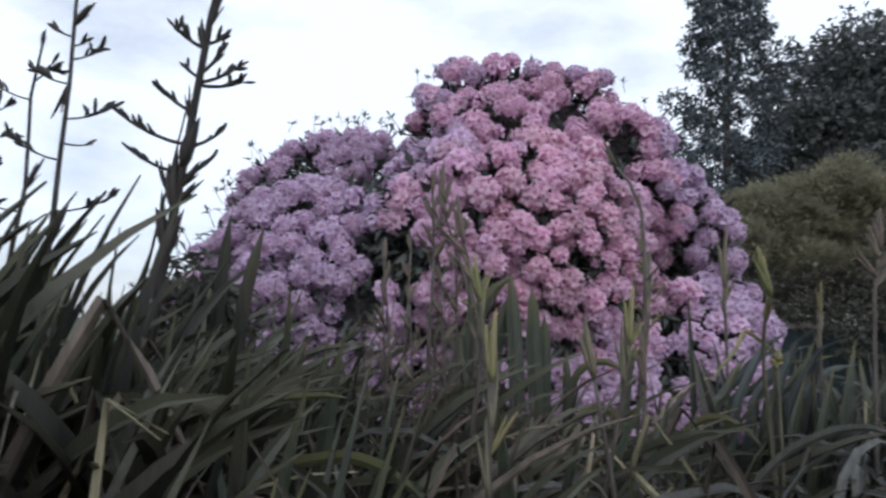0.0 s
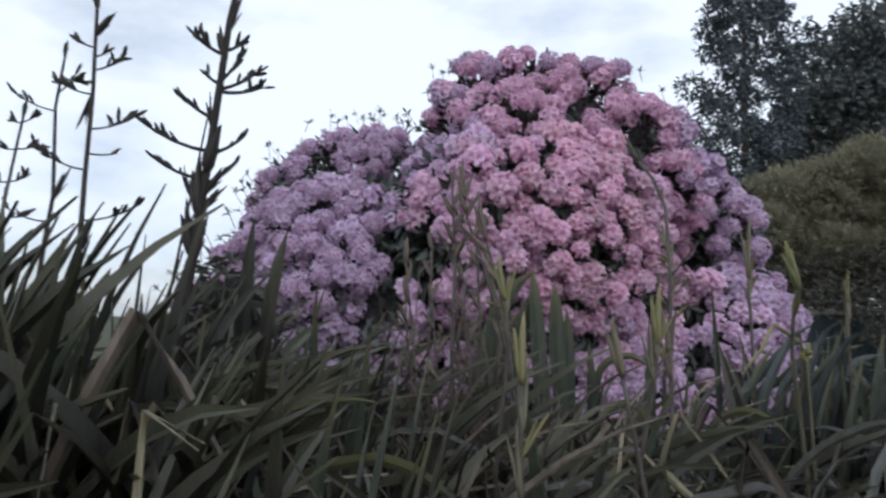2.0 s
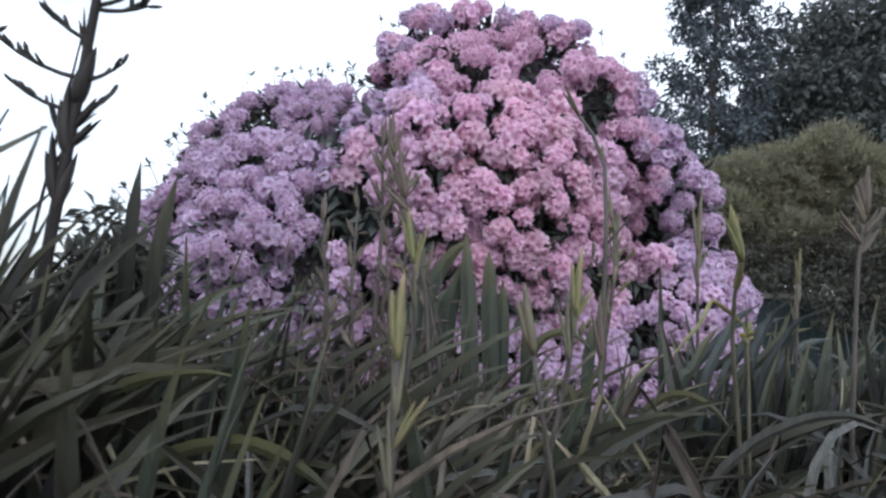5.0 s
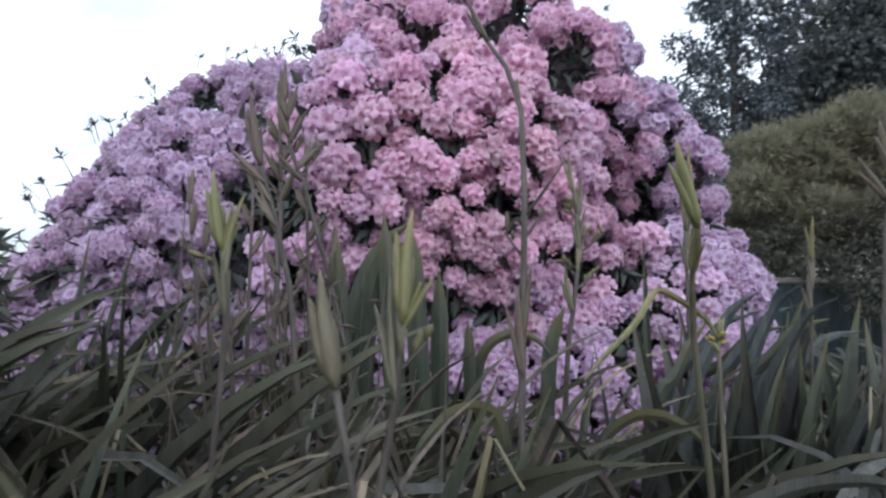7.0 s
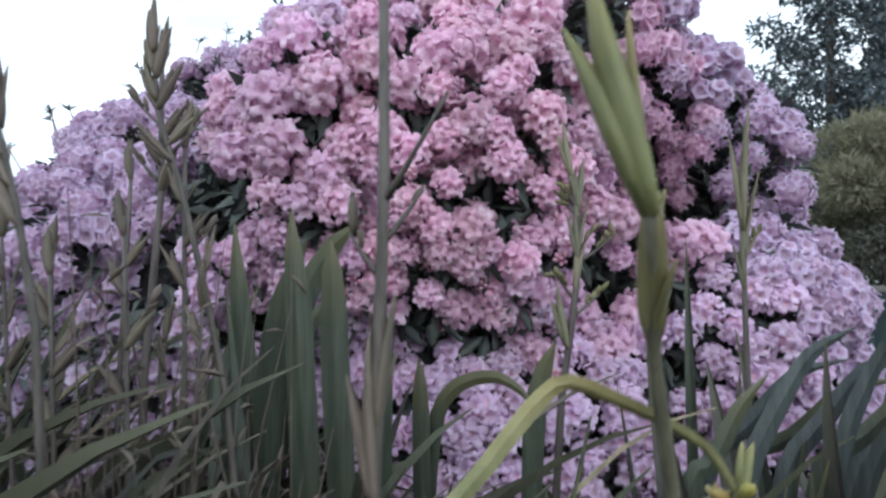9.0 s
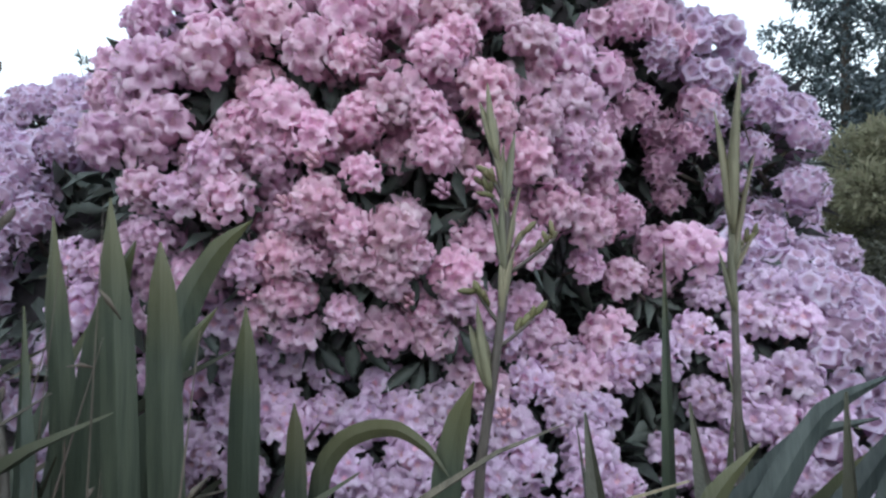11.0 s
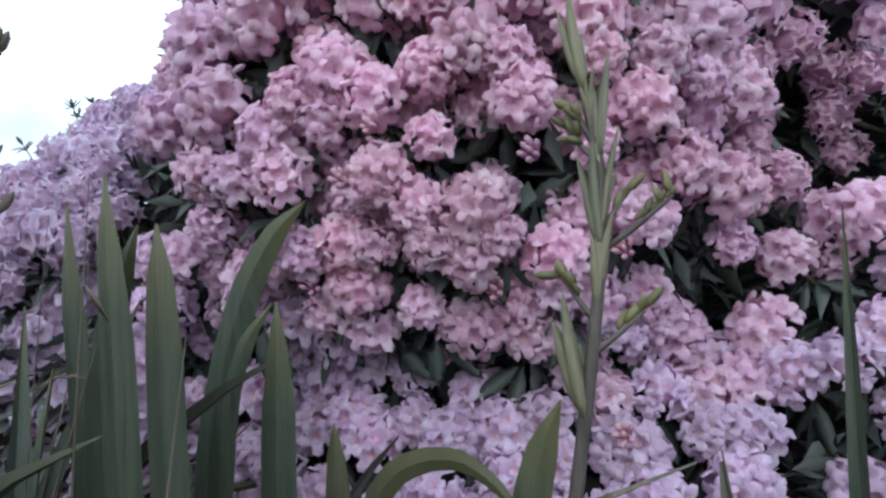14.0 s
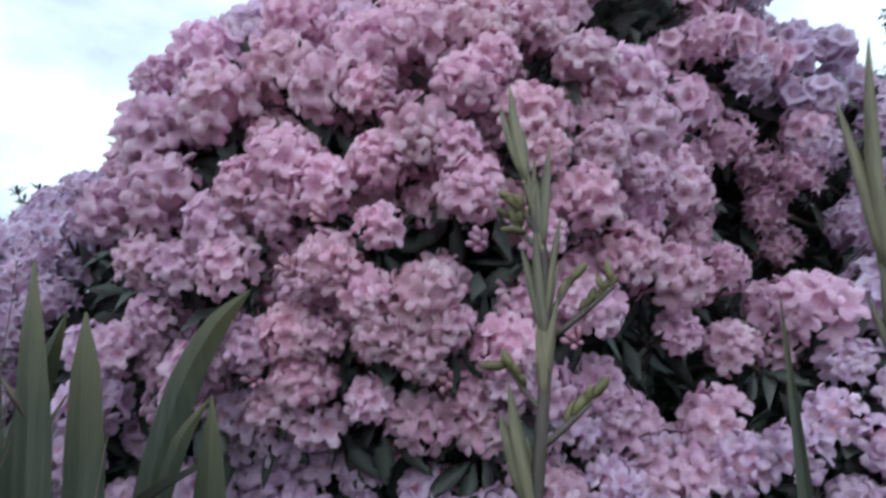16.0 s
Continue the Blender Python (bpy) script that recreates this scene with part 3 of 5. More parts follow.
# half-open heads: a few deep pink buds
def bud_mesh(rng):
    parts = []
    for k in range(7):
        a = k * 2.4
        d = Vector((0.6 * math.cos(a) * (k > 0), 0.6 * math.sin(a) * (k > 0), 1.0)).normalized()
        v, f = tube([(0, 0, 0.0), (0, 0, 0.018), (0, 0, 0.032), (0, 0, 0.044), (0, 0, 0.050)], (0.002, 0.005, 0.009, 0.007, 0.001), 6)
        parts.append(moved((v, f), facing(d * 0.012, d, 0, rng.uniform(0.8, 1.15))))
    V, F, S = merge(parts)
    return mesh_of("bud", V, F, [M_BUD], S)


buds = [bud_mesh(rng) for k in range(3)]
for k, (x, z) in enumerate(((0.50, 1.53), (0.78, 1.47), (0.42, 1.43), (0.70, 1.22), (0.30, 1.24), (0.95, 1.26), (0.52, 1.07), (0.62, 1.78), (0.88, 1.00))):
    j = np.argmin((cand[:, 0] - x) ** 2 + (cand[:, 2] - z) ** 2 + 0.2 * (cand[:, 1] - 3.2) ** 2)
    piece("bud", buds[k % 3], bush, in_bush(facing(Vector(cand[j]) + Vector((0, -0.01, 0.01)), Vector((rng.uniform(-0.4, 0.4), -0.9, 0.4)), 0, 0.75)))

# foliage under the flowers
lp, ln = bush_samples(5200, rng, -0.14)
lp = lp + ln * rng.uniform(-0.10, 0.05, len(lp))[:, None]
dp, dn = bush_samples(5000, rng, -0.24)
lp, ln = np.concatenate([lp, dp]), np.concatenate([ln, dn])
V, F = scatter_leaves(lp, ln, 0.12, 0.042, rng, droop=0.5, spread=0.6)
piece("foliage", mesh_from_arrays("foliage", V, F, M_RLEAF), bush, in_bush(Matrix()), "dark green leathery foliage", kind="stuff")
# solid shells within the lobes, coloured dark as shade behind the gaps
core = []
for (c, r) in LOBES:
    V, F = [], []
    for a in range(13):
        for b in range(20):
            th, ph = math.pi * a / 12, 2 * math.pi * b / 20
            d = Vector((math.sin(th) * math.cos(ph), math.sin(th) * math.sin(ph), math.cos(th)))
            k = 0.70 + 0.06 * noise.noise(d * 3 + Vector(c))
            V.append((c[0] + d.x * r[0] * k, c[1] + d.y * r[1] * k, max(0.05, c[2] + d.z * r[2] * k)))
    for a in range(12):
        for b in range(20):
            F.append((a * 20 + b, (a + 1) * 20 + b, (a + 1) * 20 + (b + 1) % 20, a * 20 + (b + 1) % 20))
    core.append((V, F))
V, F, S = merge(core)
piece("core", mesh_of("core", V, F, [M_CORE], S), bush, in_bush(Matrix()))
for k in range(7):
    a = k * 0.9
    foot = Vector((0.5 + 0.25 * math.cos(a), 4.4 + 0.25 * math.sin(a), -0.03))
    end = Vector((0.45 + 0.95 * math.cos(a), 4.4 + 0.75 * math.sin(a), 1.5 + 0.25 * math.sin(3 * a)))
    pts = [foot.lerp(end, u) + Vector((0.06 * math.sin(5 * u + k), 0.06 * math.cos(4 * u + k), 0.15 * math.sin(math.pi * u))) for u in (0, 0.2, 0.4, 0.6, 0.8, 1)]
    v, f = tube(pts, (0.06, 0.05, 0.042, 0.034, 0.026, 0.015), 7)
    piece("branch", mesh_of("branch", v, f, [M_BARK]), bush, in_bush(Matrix()))


def sprig_mesh(rng, height):
    """A bare shoot with a ring of upright leaves at its tip."""
    v, f = tube([(0, 0, -0.12), (0.01, 0, height * 0.5), (0, 0.01, height)], (0.005, 0.004, 0.003), 5)
    parts = [(v, f, 1)]
    for k in range(7):
        m = pose(0, 0.01, height - 0.045 * rng.random(), 0, 0, 51 * k + rng.uniform(-15, 15)) @ pose(0, 0, 0, rng.uniform(-15, 15), -rng.uniform(10, 85), 0)
        parts.append(moved(rhodo_leaf(0.085 * rng.uniform(0.7, 1.1), 0.024), m) + (0,))
    V, F, S = merge(parts)
    return mesh_of("leafy_shoot", V, F, [M_RLEAF, M_BARK], S)


shoots = [sprig_mesh(rng, h) for h in (0.03, 0.05, 0.08)]
for k, x in enumerate(sorted(rng.uniform(-1.5, -0.05, 19)) + [1.22, 1.36, 1.45, 0.02]):
    j = np.argmax(cand[:, 2] - 4 * np.abs(cand[:, 0] - x))
    piece("leafy_shoot", shoots[k % 3], bush, in_bush(Matrix.Translation(Vector(cand[j]) + Vector((0, rng.uniform(-0.1, 0.1), rng.uniform(0.04, 0.09)))) @ pose(0, 0, 0, rng.uniform(-18, 18), rng.uniform(-18, 18), rng.uniform(0, 360)) @ Matrix.Scale(rng.uniform(0.45, 0.72), 4)))

edge = np.where((cnor[:, 0] < -0.35) & (cand[:, 2] > 1.25) & (cand[:, 2] < 2.6) & (cand[:, 1] < 5.2) & (cand[:, 1] > 3.9))[0]
for k, j in enumerate(edge[:: max(1, len(edge) // 46)]):
    way = (Vector(cnor[j]) + Vector((0, 0, 0.9)) + Vector(rng.normal(size=3) * 0.3)).normalized()
    piece("leafy_shoot", shoots[k % 3], bush, in_bush(facing(Vector(cand[j]) + way * 0.05, way, rng.uniform(0, 6.28), rng.uniform(0.42, 0.68))))


# ---- flax ----
def flax_leaf(length, width, lean, arch, power, fold_at=None, twist=0.0, steps=11):
    """A sword leaf from the origin up, arching towards +x; V-shaped across and closed all round."""
    x = z = 0.0
    V, F = [], []
    for i in range(steps + 1):
        s = i / steps
        a = radians(lean + arch * s ** power)
        if fold_at and s > fold_at:
            a += radians(115)
        if i:
            x += math.sin(a) * length / steps
            z += math.cos(a) * length / steps
        w = width * (0.62 + 0.55 * s - 0.2 * s * s) if s < 0.62 else width * 0.88 * (1 - ((s - 0.62) / 0.38) ** 1.7)
        w = max(w, 0.0015) / 2
        keel = w * 0.42 + 0.0006
        nx, nz = math.cos(a), -math.sin(a)
        ct, sn = math.cos(radians(twist) * s), math.sin(radians(twist) * s)
        W = Vector((nx * sn, ct, nz * sn))
        N = Vector((nx * ct, -sn, nz * ct))
        P = Vector((x, 0, z))
        V += [P + W * w - N * keel * 0.2, P + N * keel, P - W * w - N * keel * 0.2, P + N * (keel + 0.0016)]
    for i in range(steps):
        for k in range(4):
            F.append((4 * i + k, 4 * i + (k + 1) % 4, 4 * i + 4 + (k + 1) % 4, 4 * i + 4 + k))
    return V, F


def ribbon(points, widths, side):
    """A folded strap leaf along points, as wide as given, lying across side."""
    V, F = [], []
    fine, ws = [], []
    for a, b, wa, wb in zip(points[:-1], points[1:], widths[:-1], widths[1:]):
        for u in range(3):
            fine.append(Vector(a).lerp(Vector(b), u / 3))
            ws.append(wa + (wb - wa) * u / 3)
    fine.append(Vector(points[-1]))
    ws.append(widths[-1])
    soft = [fine[0]] + [(fine[i - 1] + 2 * fine[i] + fine[i + 1]) / 4 for i in range(1, len(fine) - 1)] + [fine[-1]]
    for i, p in enumerate(soft):
        t = (soft[min(i + 1, len(soft) - 1)] - soft[max(i - 1, 0)]).normalized()
        w = Vector(side).cross(t).normalized() if abs(Vector(side).dot(t)) < 0.98 else Vector((0, 0, 1))
        n = t.cross(w).normalized()
        h = ws[i] / 2
        V += [p + w * h + n * h * 0.10, p - n * h * 0.06, p - w * h + n * h * 0.10, p - n * (h * 0.06 + 0.0016)]
    for i in range(len(soft) - 1):
        for k in range(4):
            F.append((4 * i + k, 4 * i + (k + 1) % 4, 4 * i + 4 + (k + 1) % 4, 4 * i + 4 + k))
    return V, F


def leaf_mesh(v, f, mat):
    """A leaf mesh whose lengthwise edges stay sharp."""
    me = mesh_of("leaf", v, f, [mat])
    flags = me.attributes.new("sharp_edge", "BOOLEAN", "EDGE")
    for e in me.edges:
        flags.data[e.index].value = abs(e.vertices[0] - e.vertices[1]) == 4
    return me


def leaf_set(kinds, mat):
    out = []
    for args in kinds:
        v, f = flax_leaf(*args)
        out.append((leaf_mesh(v, f, mat), np.array(v)[::8]))
    return out


UPRIGHT = leaf_set([(1.0, 0.047, 4 + 3.0 * k, 14 + 9 * k, 2.0, None, (-1) ** k * (20 + 10 * k)) for k in range(6)], M_FLAX)
ARCHING = leaf_set([(1.0, 0.038, 10 + 4 * k, 66 + 12 * k, 1.7, None, (-1) ** k * (55 - 7 * k)) for k in range(6)], M_FLAX)
DRY = leaf_set([(1.0, 0.017, 10, 70, 2.0, None, 60), (1.0, 0.017, 14, 30, 1.6, 0.72, 40), (1.0, 0.015, 18, 100, 2.4, None, -50), (1.0, 0.016, 6, 25, 1.5, 0.80, 70)], M_FLAX_DRY)
DEAD = leaf_set([(1.0, 0.020, 10, 60, 1.8, None, 90), (1.0, 0.018, 16, 40, 1.6, 0.66, 60), (1.0, 0.016, 22, 90, 2.0, None, -80), (1.0, 0.020, 8, 35, 1.5, 0.78, 110), (1.0, 0.014, 14, 120, 2.6, None, 50)], M_DEAD)
PALE = leaf_set([(1.0, 0.045, 2 + 2.2 * k, 6 + 5 * k, 1.8, None, (-1) ** k * (25 + 14 * k)) for k in range(4)], M_FLAX_PALE)
CURLED = leaf_set([(1.0, 0.026, 6 + 3 * k, 118 + 16 * k, 2.3 + 0.25 * k, None, (-1) ** k * (35 + 12 * k)) for k in range(4)], M_FLAX_GREY)
# the trodden line through the plants, kept free of leaves
LANE = [(0.03, -0.3), (0.03, 0.0), (0.22, 0.35), (0.50, 0.82), (0.70, 1.30), (0.86, 1.62), (0.98, 2.0), (0.97, 2.14)]


def lane_distance(P):
    best = np.full(len(P), 9.0)
    for a, b in zip(LANE[:-1], LANE[1:]):
        a, b = np.array(a), np.array(b)
        u = np.clip(((P[:, :2] - a) @ (b - a)) / ((b - a) @ (b - a)), 0, 1)
        best = np.minimum(best, np.linalg.norm(P[:, :2] - a - u[:, None] * (b - a), axis=1))
    return best


def flax_clump(x, y, count, height, spread, upright, heading, sway, label, top=None, dry=0.06, dead=0.10, wide=1.0):
    """A tuft of sword leaves; heading and sway: the degrees towards which they bend, and how widely."""
    tuft = thing("flax_clump", label, "flax", (x, y, ground_height(x, y) - 0.02), "flax clumps")
    made = tries = 0
    while made < count and tries < count * 6:
        tries += 1
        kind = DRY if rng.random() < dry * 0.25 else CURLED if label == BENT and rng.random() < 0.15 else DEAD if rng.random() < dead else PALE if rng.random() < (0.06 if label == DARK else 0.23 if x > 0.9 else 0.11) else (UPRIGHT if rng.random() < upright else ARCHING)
        me, prof = kind[rng.integers(len(kind))]
        h = height * rng.uniform(0.72, 1.08)
        m = pose(rng.uniform(-1, 1) * spread, rng.uniform(-1, 1) * spread, 0, rng.normal() * 7, rng.normal() * 5, heading + rng.normal() * sway) @ Matrix.Diagonal((h, rng.uniform(0.7, 1.35) * wide, h, 1))
        P = np.array([m @ Vector(q) for q in prof]) + np.array((x, y, 0))
        d = lane_distance(P)
        if ((d < 0.15) & (P[:, 2] > 0.90)).any() or ((d < 0.42) & (P[:, 2] > 1.02)).any():
            continue
        if label == DARK and (((P[:, 0] > -0.62) & (P[:, 2] > 1.13)) | (P[:, 0] > -0.30)).any():
            continue
        if ((np.abs(P[:, 0] + 0.5 * P[:, 1]) < 0.065) & (P[:, 1] > 0.4) & (P[:, 1] < 1.13) & (P[:, 2] > 0.90)).any():
            continue
        if top is not None and P[:, 2].max() > top + rng.normal() * 0.05:
            continue
        piece("leaf", me, tuft, m)
        made += 1
    return tuft


DARK = "dense clump of dark green flax leaves standing upright"
BENT = "clump of grey-green flax leaves arching sideways"
SHORT = "low tuft of flax leaves in front of the flowering bush"
# tall dark stand
for x, y in ((-0.62, 1.15), (-0.85, 1.35), (-1.15, 1.25), (-1.45, 1.55), (-0.75, 1.75), (-1.10, 1.80), (-1.75, 1.30), (-0.55, 1.55), (-1.45, 2.05), (-0.80, 0.95), (-1.95, 1.90)):
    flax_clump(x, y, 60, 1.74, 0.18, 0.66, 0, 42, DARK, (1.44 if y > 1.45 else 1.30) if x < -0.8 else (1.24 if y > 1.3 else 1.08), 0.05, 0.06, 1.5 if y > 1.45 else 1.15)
for x, y in ((-0.50, 2.10), (-0.85, 2.35), (-1.25, 2.60), (-0.45, 2.60), (-1.60, 2.9), (-0.9, 2.95)):
    flax_clump(x, y, 46, 1.38, 0.18, 0.35, 0, 42, BENT, 1.22, 0.10, 0.3)
# before the bush
for x, y in ((-0.25, 0.95), (-0.15, 1.40), (0.10, 1.75), (0.35, 1.95), (-0.15, 2.15), (0.15, 2.35), (0.50, 1.55), (0.05, 1.05), (0.30, 1.30), (-0.3, 1.8), (0.6, 2.2), (-0.30, 0.65)):
    flax_clump(x, y, 58, 1.36, 0.18, 0.15, 0, 54, BENT, 1.07, 0.22, 0.30, 0.72 if y < 1.6 or x > 0.2 else 1.0)
for x, y in ((0.45, 2.45), (0.75, 2.60), (1.05, 2.70), (0.10, 2.75), (1.35, 2.85), (1.65, 2.9)):
    flax_clump(x, y, 36, 1.02, 0.16, 0.5, 0, 90, SHORT, 0.95, 0.08, 0.10, 1.25)
# stand beyond the lane
for x, y in ((0.70, 0.75), (1.05, 1.10), (1.35, 1.30), (1.15, 1.60), (1.50, 1.75), (1.80, 1.50), (1.40, 2.15), (1.75, 2.25), (2.10, 2.00), (2.05, 2.60), (2.45, 2.40), (2.40, 3.00), (1.15, 0.65), (1.6, 0.95), (2.8, 2.9), (2.2, 1.5), (3.1, 3.3), (2.7, 3.6), (3.2, 2.6)):
    flax_clump(x, y, 56, 1.42, 0.18, 0.18, 5, 50, BENT, 0.97 + (0.055 if x < 1.9 else 0.02) * min(3, y), 0.16, 0.24, 0.65 if y < 1.2 else 1.0)
for x, y in ((1.30, 2.62), (1.48, 2.75), (1.68, 2.70), (1.90, 2.85)):
    flax_clump(x, y, 30, 1.22, 0.12, 0.55, 0, 40, "clump of broad blue-green flax leaves beside the bush", 1.10, 0.03, 0.05, 1.35)
# single leaves that stand above the rest
TALL = thing("flax_clump", "tuft of tall broad flax leaves with yellowing tips", "flax", (0.50, 2.47, 0), "flax clumps")


def tall_leaf(pts, ws):
    v, f = ribbon([Vector(p) - Vector((0.50, 2.47, 0)) for p in pts], ws, (0, 1, 0.15))
    piece("leaf", leaf_mesh(v, f, M_FLAX_PALE), TALL)


tall_leaf([(0.34, 2.80, 0.0), (0.33, 2.77, 0.7), (0.315, 2.76, 1.02), (0.308, 2.755, 1.20), (0.298, 2.75, 1.32), (0.293, 2.75, 1.418)], (0.039, 0.065, 0.0676, 0.0624, 0.0416, 0.002))
tall_leaf([(0.44, 2.80, 0.0), (0.41, 2.77, 0.7), (0.392, 2.76, 1.02), (0.388, 2.755, 1.18), (0.386, 2.75, 1.28), (0.382, 2.75, 1.345)], (0.039, 0.0624, 0.065, 0.0624, 0.0442, 0.004))
tall_leaf([(0.22, 2.83, 0.0), (0.21, 2.81, 0.7), (0.225, 2.80, 1.05), (0.255, 2.79, 1.20), (0.29, 2.785, 1.29), (0.32, 2.78, 1.35)], (0.039, 0.0598, 0.0676, 0.0598, 0.0364, 0.003))
tall_leaf([(0.16, 2.86, 0.0), (0.16, 2.85, 0.7), (0.15, 2.84, 1.08), (0.135, 2.83, 1.25), (0.125, 2.83, 1.40)], (0.0364, 0.0546, 0.0572, 0.0468, 0.002))
tall_leaf([(0.05, 3.22, 0.0), (0.07, 3.20, 0.6), (0.10, 3.17, 0.937), (0.14, 3.17, 1.12), (0.19, 3.17, 1.265), (0.265, 3.16, 1.37), (0.345, 3.15, 1.425)], (0.039, 0.065, 0.0754, 0.0754, 0.0715, 0.0494, 0.002))
tall_leaf([(0.14, 3.16, 0.5), (0.16, 3.15, 1.02), (0.21, 3.14, 1.16), (0.275, 3.14, 1.235)], (0.026, 0.039, 0.0364, 0.002))
tall_leaf([(0.45, 2.93, 0.0), (0.452, 2.91, 0.6), (0.455, 2.90, 0.995), (0.456, 2.90, 1.09), (0.456, 2.90, 1.17), (0.455, 2.90, 1.242)], (0.0364, 0.0546, 0.0598, 0.0572, 0.0364, 0.002))
tall_leaf([(0.55, 2.92, 0.0), (0.553, 2.91, 0.7), (0.552, 2.90, 0.96), (0.55, 2.90, 1.03), (0.548, 2.90, 1.075)], (0.0312, 0.0442, 0.0416, 0.0286, 0.002))
tall_leaf([(0.54, 2.96, 0.0), (0.56, 2.94, 0.75), (0.585, 2.93, 0.955), (0.63, 2.92, 1.012), (0.68, 2.92, 1.032), (0.73, 2.91, 1.036), (0.78, 2.90, 1.01), (0.82, 2.90, 0.96)], (0.026, 0.0338, 0.0364, 0.0364, 0.0338, 0.0286, 0.0182, 0.002))
tall_leaf([(0.79, 2.93, 0.0), (0.80, 2.92, 0.7), (0.812, 2.91, 0.97), (0.835, 2.90, 1.06), (0.862, 2.89, 1.12)], (0.0312, 0.0468, 0.052, 0.039, 0.002))
for dx, dy, h, w, yaw, kind in ((-0.21, 0.16, 1.26, 1.3, 140, 1), (-0.29, 0.15, 1.18, 1.4, 120, 2)):
    piece("leaf", PALE[kind][0], TALL, pose(dx, dy, 0, 0, 0, yaw) @ Matrix.Diagonal((h, w, h, 1)))


THIN = thing("flax_clump", "few slender pointed flax leaves just before the flowers", "flax", (1.22, 3.20, 0), "flax clumps")
for dx, dy, h, w, yaw, kind in ((0.0, 0.0, 1.38, 0.75, 80, 0), (0.07, -0.05, 1.05, 0.8, 60, 1), (-0.10, 0.02, 0.98, 0.8, 120, 1), (0.20, -0.1, 1.16, 0.8, 100, 2), (0.28, -0.15, 1.08, 0.9, 40, 3)):
    piece("leaf", PALE[kind][0], THIN, pose(dx, dy, 0, 0, 0, yaw) @ Matrix.Diagonal((h, w, h, 1)))
for x, y in ((2.9, 4.2), (3.4, 3.9), (3.1, 4.9), (3.7, 4.6), (3.6, 5.4), (4.2, 5.2), (4.3, 6.1), (3.8, 3.2), (4.1, 4.0), (4.7, 4.9), (5.0, 6.0), (-1.9, 3.3), (-2.0, 2.5), (-2.3, 3.0), (-2.3, 2.2)):
    flax_clump(x, y, 26, 1.25, 0.22, 0.3, 15, 70, BENT, 0.98 if x > 0 else 1.3, 0.12)
for x, y in ((-0.20, 2.50), (0.05, 2.55), (-0.30, 2.85), (0.20, 2.60)):
    flax_clump(x, y, 34, 1.36, 0.14, 0.2, 10, 80, BENT, 1.22, 0.2, 0.65)

SPLIT = thing("flax_clump", "dry straw-coloured flax leaf snapped and hanging down", "flax", (-0.605, 1.11, 0), "flax clumps")
for k, (turn, fold) in enumerate(((5, 0.90), (-14, 0.91))):
    v, f = flax_leaf(1.195, 0.030, 3, 1, 1.0, fold, 10, 20)
    piece("leaf", leaf_mesh(v, f, M_FLAX_DRY), SPLIT, pose(0.015 * k, 0, 0, 0, 0, turn))

# ---- flax flower stalks ----
def bract_lists(length, width, bend=0.06):
    """A pointed, folded bud sheath along +z: two overlapping scales."""
    out = []
    for turn, L, w, lift, lean in ((0, length, width, 0.0, 0), (150, length * 0.72, width * 0.85, 0.01, 4), (60, length * 0.55, width * 0.45, 0.004, 11)):
        V, F = [], []
        n = 8
        for i in range(n + 1):
            s = i / n
            r = w * 0.5 * (math.sin(math.pi * min(1, s ** 0.75 * 0.88 + 0.12)) ** 0.8) * (1 if s < 0.98 else 0.08) + 0.0012
            cx = bend * L * s * s
            for k in range(6):
                a = 2 * math.pi * k / 6
                V.append((cx + r * 0.55 * math.cos(a), r * math.sin(a), lift + s * L))
        for i in range(n):
            for k in range(6):
                F.append((i * 6 + k, i * 6 + (k + 1) % 6, (i + 1) * 6 + (k + 1) % 6, (i + 1) * 6 + k))
        F.append(tuple(range(6))[::-1])
        F.append(tuple(n * 6 + k for k in range(6)))
        out.append(moved((V, F), pose(0, 0, 0, 0, 0, turn) @ pose(0, 0, 0, 0, lean, 0)))
    return merge(out)


def pod_mesh(length, width, mat):
    v, f = tube([(0, 0, 0), (0.002, 0, length * 0.35), (0.003, 0, length * 0.75), (0.004, 0, length)], (0.002, width * 0.6, width * 0.55, 0.001), 5)
    return mesh_of("seed_pod", v, f, [mat])


POD_DARK = [pod_mesh(l, w, M_POD) for l, w in ((0.036, 0.008), (0.050, 0.010), (0.042, 0.011))]
POD_GREEN = [pod_mesh(l, w, M_OLIVE_BUD) for l, w in ((0.022, 0.008), (0.030, 0.009), (0.026, 0.010))]
POD_DRY = [pod_mesh(l, w, M_SPIKE_DRY) for l, w in ((0.030, 0.008), (0.042, 0.009), (0.036, 0.011))]


